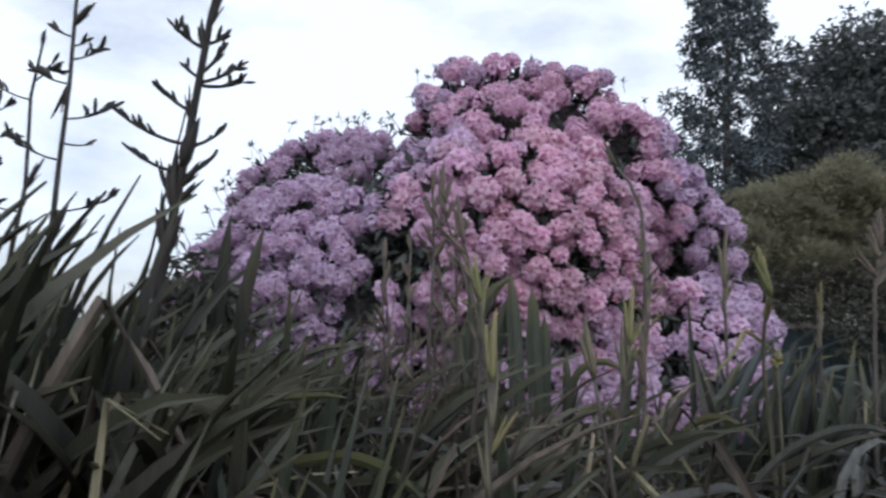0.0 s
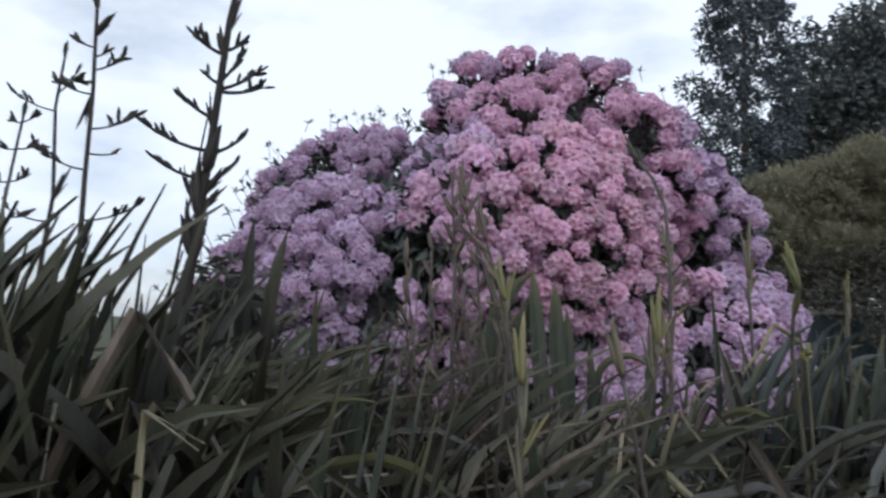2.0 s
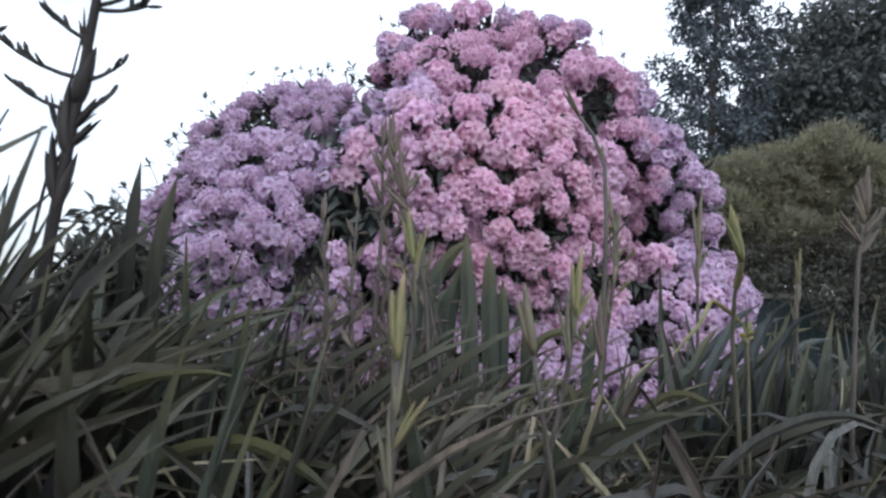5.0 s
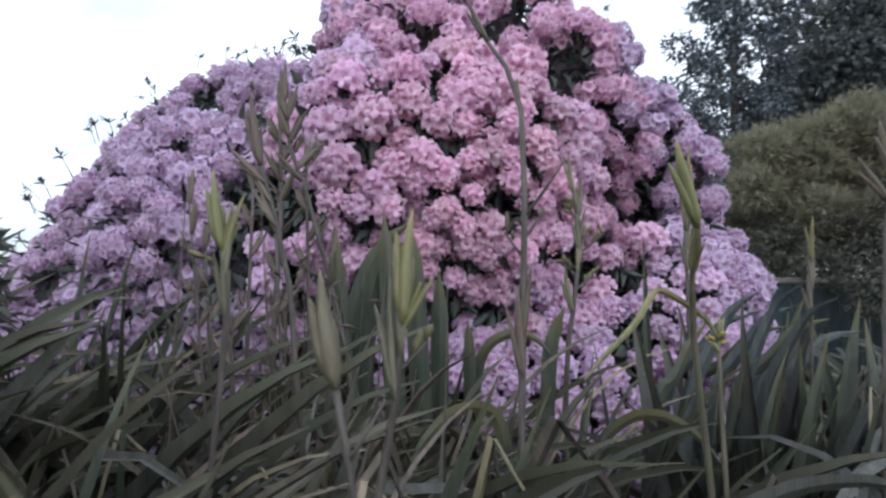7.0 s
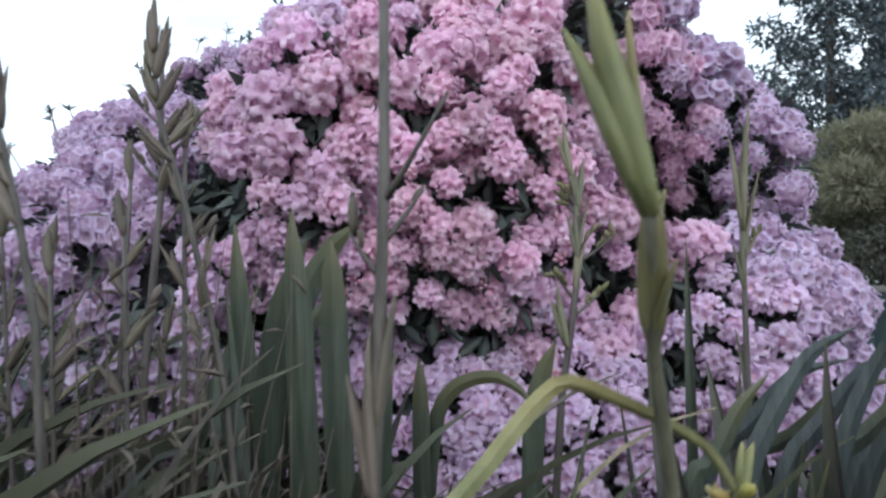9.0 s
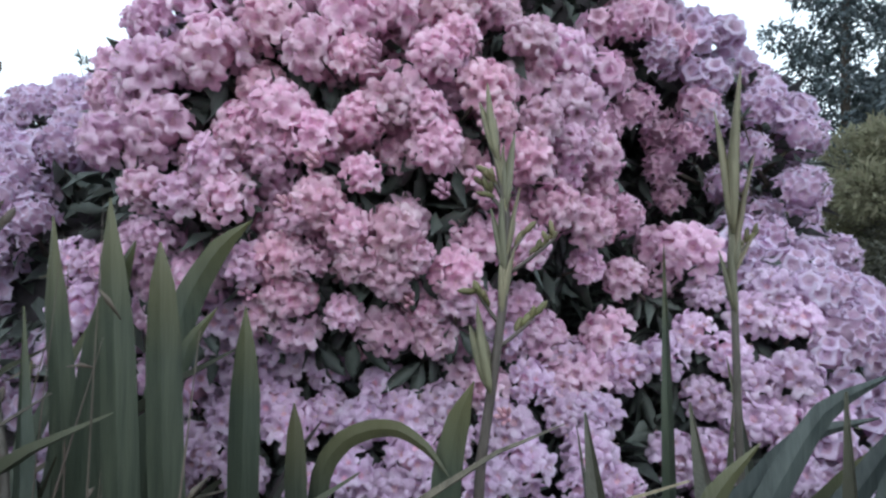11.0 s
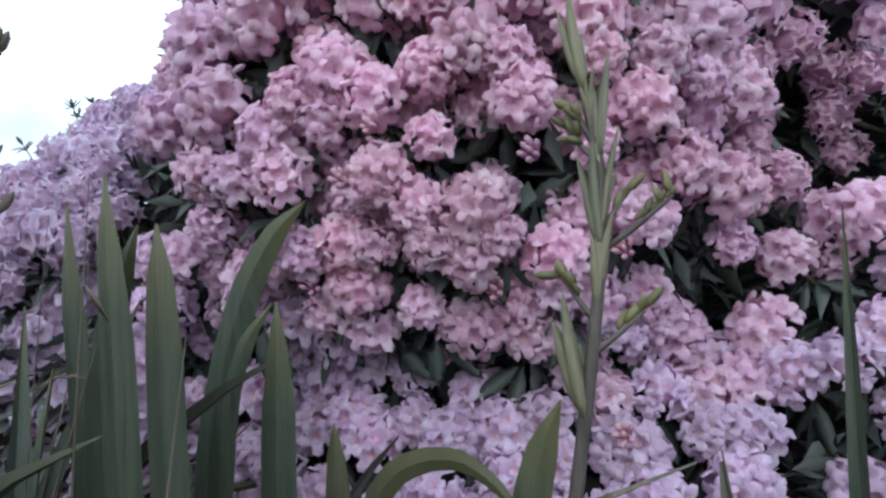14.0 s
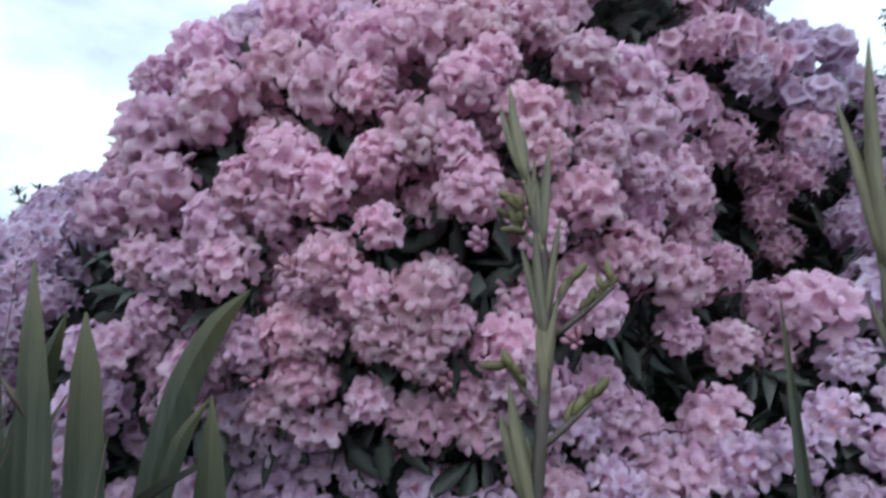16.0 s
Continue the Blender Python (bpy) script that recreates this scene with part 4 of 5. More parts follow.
def stalk(label, pts, radius, bracts=(), branches=(), green=True, fresh=False, pale=False):
    """A flower stalk along pts. bracts: (share of height, length, width, lean, turn); branches: (share, length, rise, turn, pods)."""
    foot = Vector(pts[0])
    st = thing("flax_flower_stalk", label, "flax stalk", foot, "flax flower stalks")
    path = [Vector(p) - foot for p in pts]
    fine = []
    for a, b in zip(path[:-1], path[1:]):
        fine += [a.lerp(b, u / 3) for u in range(3)]
    fine.append(path[-1])
    v, f = tube(fine, [radius * (1.25 - 0.6 * i / (len(fine) - 1)) for i in range(len(fine))], 7)
    stem_mat = M_SHEATH if fresh else M_STEM
    piece("stem", mesh_of("stem", v, f, [stem_mat]), st)

    def along(u):
        u = u * (len(fine) - 1)
        i = min(int(u), len(fine) - 2)
        return fine[i].lerp(fine[i + 1], u - i)

    if green and not fresh:
        for u, L, lean, turn in ((0.86, 0.13, 5, 30), (0.70, 0.15, -5, 10)):
            V, F, S = bract_lists(L, radius * 2.9)
            piece("sheath", mesh_of("sheath", V, F, [M_SHEATH], S), st, Matrix.Translation(along(u)) @ pose(0, 0, 0, 0, 0, turn) @ pose(0, 0, 0, 0, lean, 0))
    for u, L, w, lean, turn in bracts:
        V, F, S = bract_lists(L, w if green else w * 1.3)
        mat = M_PALE_BRACT if pale else M_SPIKE if green else M_SPIKE_DRY
        piece("bract", mesh_of("bract", V, F, [mat], S), st, Matrix.Translation(along(u)) @ pose(0, 0, 0, 0, 0, turn) @ pose(0, 0, 0, 0, lean, 0))
    for u, L, rise, turn, pods in branches:
        p, a = along(u), radians(turn)
        out = Vector((math.cos(a), math.sin(a), 0))
        bp = [p + out * L * s * math.cos(radians(rise)) + Vector((0, 0, L * math.sin(radians(rise)) * s + 0.10 * L * s * s)) for s in (0, 0.25, 0.5, 0.75, 1)]
        v, f = tube(bp, [radius * k for k in (0.55, 0.5, 0.42, 0.35, 0.25)], 5)
        br = piece("branch", mesh_of("branch", v, f, [stem_mat]), st)
        for k in range(pods):
            s = 0.45 + 0.55 * (k + 0.5) / max(1, pods)
            q = bp[0].lerp(bp[-1], s) + Vector((0, 0, 0.004))
            dirn = (Vector((0, 0, 1)) + out * rng.uniform(0.1, 0.9) + Vector(rng.normal(size=3) * 0.35)).normalized()
            piece("seed_pod", (POD_GREEN if green else POD_DRY)[k % 3], br, facing(q, dirn, 0, rng.uniform(0.75, 1.25)))
    return st


DARK_STALK = "tall dark flax flower stalk with seed pods against the sky"
BROWN_STALK = "slender brownish flax flower stalk with dry bracts"
GREEN_STALK = "flax flower stalk with a pale green pointed bud"


def dark_stalk(pts, radius, branches, blades):
    """A dark seed stalk. branches: (height on the stem, x and height of the tip, pods); blades: (height, length, width, lean)."""
    foot = Vector(pts[0])
    st = thing("flax_flower_stalk", DARK_STALK, "flax stalk", foot, "flax flower stalks")
    path = [Vector(p) - foot for p in pts]
    fine = [a.lerp(b, u / 3) for a, b in zip(path[:-1], path[1:]) for u in range(3)] + [path[-1]]
    v, f = tube(fine, [radius * (1.25 - 0.75 * i / (len(fine) - 1)) for i in range(len(fine))], 7)
    piece("stem", mesh_of("stem", v, f, [M_STEM_DARK]), st)

    def at(z):
        for a, b in zip(fine[:-1], fine[1:]):
            if a.z <= z <= b.z:
                return a.lerp(b, (z - a.z) / (b.z - a.z))
        return fine[-1]

    for z0, x1, z1, pods in branches:
        a = at(z0)
        b = Vector((x1 - foot.x, a.y + rng.uniform(-0.03, 0.03), z1))
        sag = Vector((0, 0, -0.07 * (b - a).length))
        bp = [a.lerp(b, u) + sag * 4 * u * (1 - u) for u in (0, 0.25, 0.5, 0.75, 1)]
        v, f = tube(bp, [max(0.0022, radius * k) for k in (0.42, 0.38, 0.34, 0.30, 0.18)], 5)
        br = piece("branch", mesh_of("branch", v, f, [M_STEM_DARK]), st)
        side = (b - a).normalized()
        for k in range(pods):
            u = 0.40 + 0.60 * (k + 0.6) / max(1, pods)
            q = bp[min(3, int(u * 4))].lerp(bp[min(4, int(u * 4) + 1)], u * 4 - min(3, int(u * 4)))
            way = (Vector((0, 0, 0.55)) + side * rng.uniform(0.3, 1.1) + Vector(rng.normal(size=3) * 0.30)).normalized()
            piece("seed_pod", POD_DARK[k % 3], br, facing(q, way, 0, rng.uniform(0.75, 1.15)))
    for z0, length, width, lean in blades:
        V, F, S = bract_lists(length, width)
        piece("bract", mesh_of("bract", V, F, [M_STEM_DARK], S), st, Matrix.Translation(at(z0)) @ pose(0, 0, 0, 0, lean, 0))
    return st


dark_stalk([(-0.93, 2.0, 0), (-0.89, 2.0, 0.98), (-0.842, 2.0, 1.365), (-0.79, 2.0, 1.737), (-0.735, 2.0, 2.17), (-0.70, 2.0, 2.34)], 0.0165,
           [(1.743, -1.028, 1.855, 15), (1.653, -0.969, 1.726, 8), (1.848, -0.882, 1.922, 10), (2.056, -0.841, 2.117, 10), (1.962, -0.815, 2.0, 6), (1.936, -0.621, 1.944, 11), (1.944, -0.638, 1.997, 11), (1.971, -0.691, 2.042, 9), (2.07, -0.69, 2.09, 6), (1.734, -0.678, 1.791, 3), (1.639, -0.703, 1.704, 3)],
           [(2.05, 0.11, 0.030, -12), (2.12, 0.17, 0.022, 16), (1.67, 0.17, 0.055, 12), (1.53, 0.21, 0.050, -4), (1.60, 0.14, 0.022, 38), (1.55, 0.12, 0.022, 42), (1.80, 0.14, 0.014, -8), (1.40, 0.20, 0.040, -10), (1.38, 0.17, 0.040, 14)])
dark_stalk([(-1.25, 2.0, 0), (-1.235, 2.0, 1.1), (-1.194, 2.0, 1.449), (-1.186, 2.0, 1.679), (-1.172, 2.0, 1.934), (-1.170, 2.0, 2.215), (-1.168, 2.0, 2.30)], 0.0088,
           [(2.092, -1.244, 2.127, 7), (2.015, -1.075, 2.051, 9), (1.936, -1.285, 1.98, 8), (1.823, -1.036, 1.857, 11), (1.53, -0.987, 1.575, 10), (1.745, -1.10, 1.75, 1), (1.69, -1.365, 1.775, 11), (2.06, -1.13, 2.07, 3)],
           [(2.22, 0.10, 0.026, -4), (2.13, 0.10, 0.024, 36), (1.94, 0.13, 0.016, 200), (1.42, 0.14, 0.022, 18)])
dark_stalk([(-1.40, 2.05, 0), (-1.38, 2.05, 1.1), (-1.341, 2.05, 1.454), (-1.318, 2.05, 1.617), (-1.324, 2.05, 1.914), (-1.295, 2.05, 2.123)], 0.008,
           [(1.90, -1.46, 1.965, 5), (2.02, -1.23, 1.99, 8), (1.535, -1.49, 1.59, 2), (1.96, -1.24, 2.02, 2)], [(2.08, 0.06, 0.014, 4), (1.60, 0.13, 0.016, 24)])
dark_stalk([(-1.80, 2.1, 0), (-1.68, 2.1, 1.1), (-1.53, 2.1, 1.52), (-1.46, 2.1, 1.93)], 0.008,
           [(1.88, -1.51, 1.89, 4), (1.88, -1.42, 1.90, 4), (1.79, -1.55, 1.80, 5), (1.79, -1.41, 1.80, 5), (1.68, -1.57, 1.69, 4), (1.68, -1.43, 1.69, 6), (1.57, -1.62, 1.58, 3), (1.56, -1.43, 1.565, 5)], [(1.90, 0.06, 0.015, 8)])
dark_stalk([(-1.02, 2.02, 0), (-0.95, 2.02, 1.1), (-0.865, 2.02, 1.55), (-0.80, 2.02, 1.90)], 0.0055, [], [(1.60, 0.11, 0.014, -16), (1.45, 0.12, 0.016, 20)])
stalk("sturdy grey-brown flax flower stalk with one forked branch", [(0.63, 2.06, 0), (0.636, 2.08, 0.75), (0.643, 2.09, 1.0), (0.650, 2.09, 1.20), (0.655, 2.09, 1.38), (0.652, 2.10, 1.56), (0.625, 2.13, 1.66), (0.585, 2.16, 1.73)], 0.0072,
      [(0.985, 0.11, 0.016, -28, 0), (0.74, 0.05, 0.010, -4, 0), (0.35, 0.15, 0.018, 5, 0), (0.29, 0.19, 0.022, -5, 20)], [(0.536, 0.13, 46, -30, 0), (0.47, 0.06, 50, 170, 2), (0.50, 0.07, 50, 10, 1)], green=False)
# the stalk with broad sheaths close to the lane
stalk("flax flower stalk with broad yellow-green sheaths round opening buds", [(1.00, 1.98, 0), (0.955, 1.915, 0.75), (0.905, 1.855, 1.10), (0.885, 1.80, 1.20), (0.874, 1.737, 1.285)], 0.0058,
      [(0.985, 0.135, 0.028, -17, 15), (0.955, 0.12, 0.013, -8, 15), (0.79, 0.10, 0.017, 34, -100), (0.90, 0.045, 0.008, 4, 30), (0.93, 0.035, 0.006, 10, 10), (0.95, 0.030, 0.006, -4, 60)], [], fresh=True)
stalk(GREEN_STALK, [(0.30, 1.60, 0), (0.38, 1.58, 0.75), (0.437, 1.56, 1.05), (0.450, 1.555, 1.16)], 0.006, [(0.985, 0.14, 0.030, 2, 0), (0.955, 0.075, 0.014, 28, 10)], [(0.80, 0.05, 40, 20, 3)])
stalk("flax flower stalk with a brown-tipped pointed bud", [(0.45, 1.55, 0), (0.42, 1.556, 0.75), (0.365, 1.557, 1.09)], 0.007, [(0.98, 0.145, 0.030, -11, 0)], [(0.85, 0.08, 55, 0, 0)], green=False, pale=True)
stalk(GREEN_STALK, [(0.02, 1.90, 0), (0.08, 1.88, 0.75), (0.125, 1.86, 1.13), (0.118, 1.858, 1.27)], 0.0065, [(0.98, 0.14, 0.030, -10, 0), (0.94, 0.12, 0.016, 14, 10)], [(0.86, 0.05, 45, 180, 2)])
stalk("flax flower stalk with leafy bracts and opening bud clusters", [(0.835, 2.9, 0), (0.855, 2.9, 0.75), (0.872, 2.9, 0.991), (0.898, 2.9, 1.161), (0.912, 2.9, 1.27), (0.917, 2.9, 1.39), (0.899, 2.9, 1.50)], 0.0085,
      [(0.985, 0.135, 0.026, -10, 0), (0.90, 0.10, 0.012, 4, 180), (0.83, 0.09, 0.012, -6, 0), (0.73, 0.13, 0.016, 8, 10), (0.60, 0.15, 0.022, -5, 190), (0.44, 0.15, 0.035, -12, 0)],
      [(0.85, 0.055, 45, 170, 7), (0.88, 0.045, 60, 190, 6), (0.70, 0.10, 32, 8, 8), (0.735, 0.05, 50, 20, 5), (0.52, 0.075, 35, 5, 8), (0.58, 0.06, 50, 180, 8)], pale=True)
stalk("flax flower stalk with a long pale bract standing before the flowers", [(1.30, 3.05, 0), (1.315, 3.05, 0.8), (1.314, 3.05, 1.21), (1.314, 3.05, 1.38)], 0.008,
      [(0.985, 0.31, 0.036, 1, 0), (0.89, 0.20, 0.018, 9, 0), (0.84, 0.10, 0.012, 25, 10)], [(0.90, 0.05, 40, 10, 5)], pale=True)
stalk("pale dry flax flower stalk with ragged bracts beyond the lane", [(1.40, 2.2, 0), (1.43, 2.2, 0.9), (1.45, 2.2, 1.30), (1.475, 2.2, 1.46)], 0.007,
      [(0.985, 0.15, 0.030, 2, 0), (0.93, 0.12, 0.018, -16, 10), (0.86, 0.13, 0.022, 40, 0), (0.80, 0.12, 0.020, -35, 0), (0.74, 0.12, 0.018, 45, 20)], [(0.83, 0.09, 40, 0, 3)], green=False)
stalk("dark pointed flax bud on a leaning stalk", [(0.22, 2.2, 0), (0.18, 2.2, 0.75), (0.145, 2.2, 1.20), (0.111, 2.2, 1.36), (0.078, 2.2, 1.475)], 0.0065,
      [(0.985, 0.175, 0.026, -11, 0), (0.90, 0.12, 0.018, -48, 0), (0.70, 0.11, 0.018, 30, 180), (0.80, 0.10, 0.014, -30, 0)], [], green=False)
stalk(BROWN_STALK, [(0.26, 2.66, 0), (0.22, 2.67, 0.75), (0.184, 2.68, 1.022), (0.131, 2.68, 1.254), (0.076, 2.68, 1.458), (0.021, 2.68, 1.618), (0.006, 2.68, 1.76)], 0.0075,
      [(0.985, 0.13, 0.022, -3, 0), (0.93, 0.11, 0.020, -14, 0), (0.92, 0.12, 0.020, 14, 0), (0.86, 0.11, 0.022, -20, 10), (0.84, 0.12, 0.020, 24, 10), (0.76, 0.12, 0.022, 40, 20), (0.72, 0.12, 0.022, -45, 20)], [(0.80, 0.08, 40, 180, 3), (0.74, 0.09, 45, 10, 3)], green=False)
stalk(BROWN_STALK, [(-0.06, 2.75, 0), (-0.05, 2.76, 1.035), (-0.03, 2.78, 1.449), (-0.04, 2.79, 1.78)], 0.009,
      [(0.97, 0.13, 0.018, 3, 0), (0.86, 0.12, 0.02, 25, 170), (0.80, 0.11, 0.02, 30, 10), (0.74, 0.12, 0.022, 25, 200), (0.68, 0.12, 0.02, 30, 330), (0.90, 0.10, 0.016, 22, 20)],
      [(0.78, 0.10, 50, 10, 4), (0.70, 0.10, 45, 190, 4), (0.60, 0.12, 40, 350, 5), (0.64, 0.10, 50, 120, 4)], green=False)
stalk(BROWN_STALK, [(0.08, 2.72, 0), (0.07, 2.72, 1.035), (0.06, 2.72, 1.604)], 0.007,
      [(0.95, 0.11, 0.018, 5, 0), (0.84, 0.10, 0.02, 25, 170), (0.76, 0.10, 0.02, 30, 10), (0.68, 0.11, 0.02, 25, 200)], [(0.74, 0.08, 45, 10, 3)], green=False)
stalk(BROWN_STALK, [(-0.16, 2.82, 0), (-0.15, 2.82, 1.035), (-0.13, 2.82, 1.552)], 0.007,
      [(0.95, 0.10, 0.018, -8, 0), (0.84, 0.10, 0.02, 25, 160), (0.75, 0.10, 0.02, 30, 20)], [], green=False)
stalk(BROWN_STALK, [(0.02, 2.6, 0), (0.03, 2.6, 0.724), (0.00, 2.6, 1.387)], 0.006,
      [(0.97, 0.10, 0.018, -12, 0), (0.88, 0.09, 0.018, 28, 170), (0.80, 0.10, 0.02, 35, 0), (0.72, 0.10, 0.02, 32, 200), (0.64, 0.09, 0.018, 40, 330)], [(0.82, 0.08, 45, 0, 3)], green=False)
stalk(BROWN_STALK, [(-0.1, 2.55, 0), (-0.09, 2.55, 0.724), (-0.12, 2.55, 1.304)], 0.006,
      [(0.97, 0.10, 0.018, -7, 0), (0.88, 0.09, 0.018, 28, 190), (0.80, 0.10, 0.02, 35, 15), (0.72, 0.10, 0.02, 32, 170), (0.64, 0.09, 0.018, 40, 355)], [(0.82, 0.08, 45, 60, 3)], green=False)
stalk(BROWN_STALK, [(-0.22, 2.7, 0), (-0.21, 2.7, 0.724), (-0.24, 2.7, 1.345)], 0.006,
      [(0.97, 0.10, 0.018, 3, 0), (0.88, 0.09, 0.018, 28, 230), (0.80, 0.10, 0.02, 35, 45), (0.72, 0.10, 0.02, 32, 110), (0.64, 0.09, 0.018, 40, 405)], [(0.82, 0.08, 45, 180, 3)], green=False)
stalk(GREEN_STALK, [(0.09, 1.30, 0), (0.10, 1.29, 0.724), (0.11, 1.28, 1.107)], 0.007, [(0.98, 0.14, 0.030, 0, 0), (0.80, 0.10, 0.018, 30, 0)], [])
stalk(GREEN_STALK, [(1.55, 2.75, 0), (1.57, 2.75, 0.931), (1.58, 2.75, 1.263)], 0.007, [(0.98, 0.14, 0.022, 2, 0)], [])
# thin dry stalks growing close together
for k in range(3):
    x, y, h = -0.02 + 0.17 * math.sin(k * 2.3), 2.66 + 0.13 * math.cos(k * 1.7), 1.12 + 0.42 * ((k * 0.37) % 1)
    stalk(BROWN_STALK, [(x, y, 0), (x + 0.02 * math.sin(k), y, h * 0.6), (x + 0.05 * math.sin(k * 1.9), y, h)], 0.005,
          [(1 - 0.075 * j, 0.10 - 0.004 * j, 0.014, (-1) ** j * (8 + 5 * j), 70 * j + 40 * k) for j in range(7)], [(0.75, 0.09, 45, 77 * k, 3)], green=False)


LOOSE = thing("flax_clump", "few pale flax leaves arching over towards the ground", "flax", (0.70, 2.35, 0), "flax clumps")
for pts, ws, mat in (([(0.64, 2.34, 0.0), (0.63, 2.32, 0.55), (0.625, 2.3, 0.82), (0.60, 2.3, 0.90), (0.55, 2.29, 0.918), (0.49, 2.28, 0.90), (0.43, 2.26, 0.84), (0.40, 2.25, 0.78)], (0.022, 0.032, 0.034, 0.034, 0.034, 0.032, 0.02, 0.002), M_FLAX_PALE),
                     ([(0.80, 2.42, 0.0), (0.81, 2.41, 0.5), (0.84, 2.4, 0.74), (0.88, 2.4, 0.83), (0.95, 2.39, 0.875), (1.02, 2.38, 0.873), (1.09, 2.36, 0.83), (1.14, 2.35, 0.76)], (0.02, 0.03, 0.032, 0.033, 0.033, 0.03, 0.018, 0.002), M_FLAX_PALE)):
    v, f = ribbon([Vector(p) - Vector((0.70, 2.35, 0)) for p in pts], ws, (0, 1, 0.3))
    piece("leaf", leaf_mesh(v, f, mat), LOOSE)
LEANING = thing("flax_clump", "tuft of broad blue-green flax leaves leaning over sideways", "flax", (1.13, 2.78, 0), "flax clumps")
for k in range(9):
    u, w = (k * 0.618) % 1.0, (k * 0.377) % 1.0
    bx, by, lift, far = -0.04 + 0.045 * k + 0.03 * w, -0.10 + 0.18 * u, -0.11 + 0.13 * w, 0.6 + 0.8 * u
    v, f = ribbon([(bx - 0.06, by, 0), (bx - 0.04, by, 0.62), (bx + 0.01, by, 0.90), (bx + 0.08 * far, by, 1.02 + lift), (bx + 0.16 * far, by, 1.13 + lift), (bx + 0.25 * far, by - 0.04 * w, 1.19 + lift - 0.05 * u)], (0.022 + 0.006 * w, 0.036, 0.038 + 0.008 * u, 0.038, 0.028, 0.002), (0, 1, 0.5 * math.sin(3 * k)))
    piece("leaf", leaf_mesh(v, f, M_FLAX_BLUE if k % 3 else M_FLAX_PALE), LEANING)
MARKED = thing("flax_clump", "few pale grey-green flax leaves arching low over the stand", "flax", (-0.30, 1.55, 0), "flax clumps")
for pts, ws, mat in (([(-0.62, 1.66, 0.0), (-0.56, 1.65, 0.5), (-0.48, 1.63, 0.76), (-0.36, 1.62, 0.862), (-0.211, 1.60, 0.888), (-0.127, 1.565, 0.871), (-0.055, 1.56, 0.827), (-0.01, 1.56, 0.78)], (0.02, 0.028, 0.030, 0.032, 0.036, 0.036, 0.020, 0.002), M_FLAX_PALE),
                     ([(-0.57, 1.47, 0.0), (-0.56, 1.46, 0.70), (-0.552, 1.45, 0.90), (-0.517, 1.45, 0.955), (-0.435, 1.45, 1.0), (-0.339, 1.45, 1.035), (-0.243, 1.45, 1.045), (-0.19, 1.44, 1.04)], (0.02, 0.028, 0.028, 0.026, 0.026, 0.022, 0.014, 0.002), M_FLAX_PALE),
                     ([(-0.535, 1.42, 0.0), (-0.528, 1.41, 0.6), (-0.522, 1.41, 0.84), (-0.518, 1.41, 0.91), (-0.515, 1.41, 0.972)], (0.03, 0.042, 0.042, 0.032, 0.002), M_FLAX_PALE),
                     ([(0.36, 1.90, 0.0), (0.38, 1.87, 0.6), (0.40, 1.84, 0.80), (0.442, 1.79, 0.862), (0.483, 1.67, 0.843), (0.52, 1.60, 0.80), (0.58, 1.55, 0.74)], (0.014, 0.020, 0.020, 0.020, 0.020, 0.018, 0.002), M_FLAX_DRY),
                     ([(0.60, 1.55, 0.0), (0.63, 1.53, 0.6), (0.695, 1.50, 0.85), (0.78, 1.50, 0.93), (0.883, 1.50, 0.975), (0.965, 1.50, 0.982), (1.03, 1.50, 0.96)], (0.020, 0.024, 0.025, 0.025, 0.023, 0.016, 0.002), M_FLAX_GREY)):
    v, f = ribbon([Vector(p) - Vector((-0.30, 1.55, 0)) for p in pts], ws, (0, 1, 0.3))
    piece("leaf", leaf_mesh(v, f, mat), MARKED)
SINGLE = thing("flax_clump", "two tall flax leaves standing clear of the stand", "flax", (-0.72, 2.2, 0), "flax clumps")
for pts in ([(0, 0, 0), (0.03, -0.02, 0.75), (0.065, -0.03, 1.20), (0.105, -0.04, 1.40), (0.14, -0.05, 1.51)], [(-0.06, 0.02, 0), (-0.04, 0.01, 0.75), (-0.02, 0.0, 1.25), (-0.005, 0.0, 1.43), (0.01, 0.0, 1.56)]):
    v, f = ribbon(pts, (0.030, 0.044, 0.048, 0.040, 0.002), (0, 1, 0.2))
    piece("leaf", leaf_mesh(v, f, M_FLAX), SINGLE)
yellowed = stalk("flax stalk with a yellowed joint and a bent leaf", [(1.01, 1.99, 0), (0.985, 1.93, 0.6), (0.955, 1.875, 0.95), (0.948, 1.865, 1.115)], 0.005,
                 [(0.97, 0.04, 0.016, 12, 0), (0.93, 0.035, 0.014, -30, 0)], [], fresh=True)
M_YELLOW = material("yellow_bud", (0.26, 0.21, 0.06), (0.42, 0.34, 0.11), 40, rough=0.5, vary=0.25, hue=0.02, bump=0.2)
POD_YELLOW = pod_mesh(0.028, 0.012, M_YELLOW)
for k in range(5):
    piece("bud", POD_YELLOW, yellowed, facing(Vector((-0.062 + 0.004 * math.cos(k * 2.4), -0.125 + 0.004 * math.sin(k * 2.4), 1.095 + 0.006 * (k % 3))), Vector((math.cos(k * 2.4), math.sin(k * 2.4), 0.5 - 0.35 * (k % 2))), 0, 0.5 + 0.10 * (k % 3)))
bent_over = [(0.948, 1.865, 1.105), (0.929, 1.86, 1.138), (0.879, 1.83, 1.167), (0.833, 1.80, 1.19), (0.813, 1.78, 1.175), (0.778, 1.74, 1.136), (0.73, 1.71, 1.10), (0.69, 1.68, 1.065)]
v, f = ribbon([Vector(p) - Vector((1.01, 1.99, 0)) for p in bent_over], (0.005, 0.008, 0.010, 0.011, 0.011, 0.010, 0.008, 0.002), (0.3, 1, 0.2))
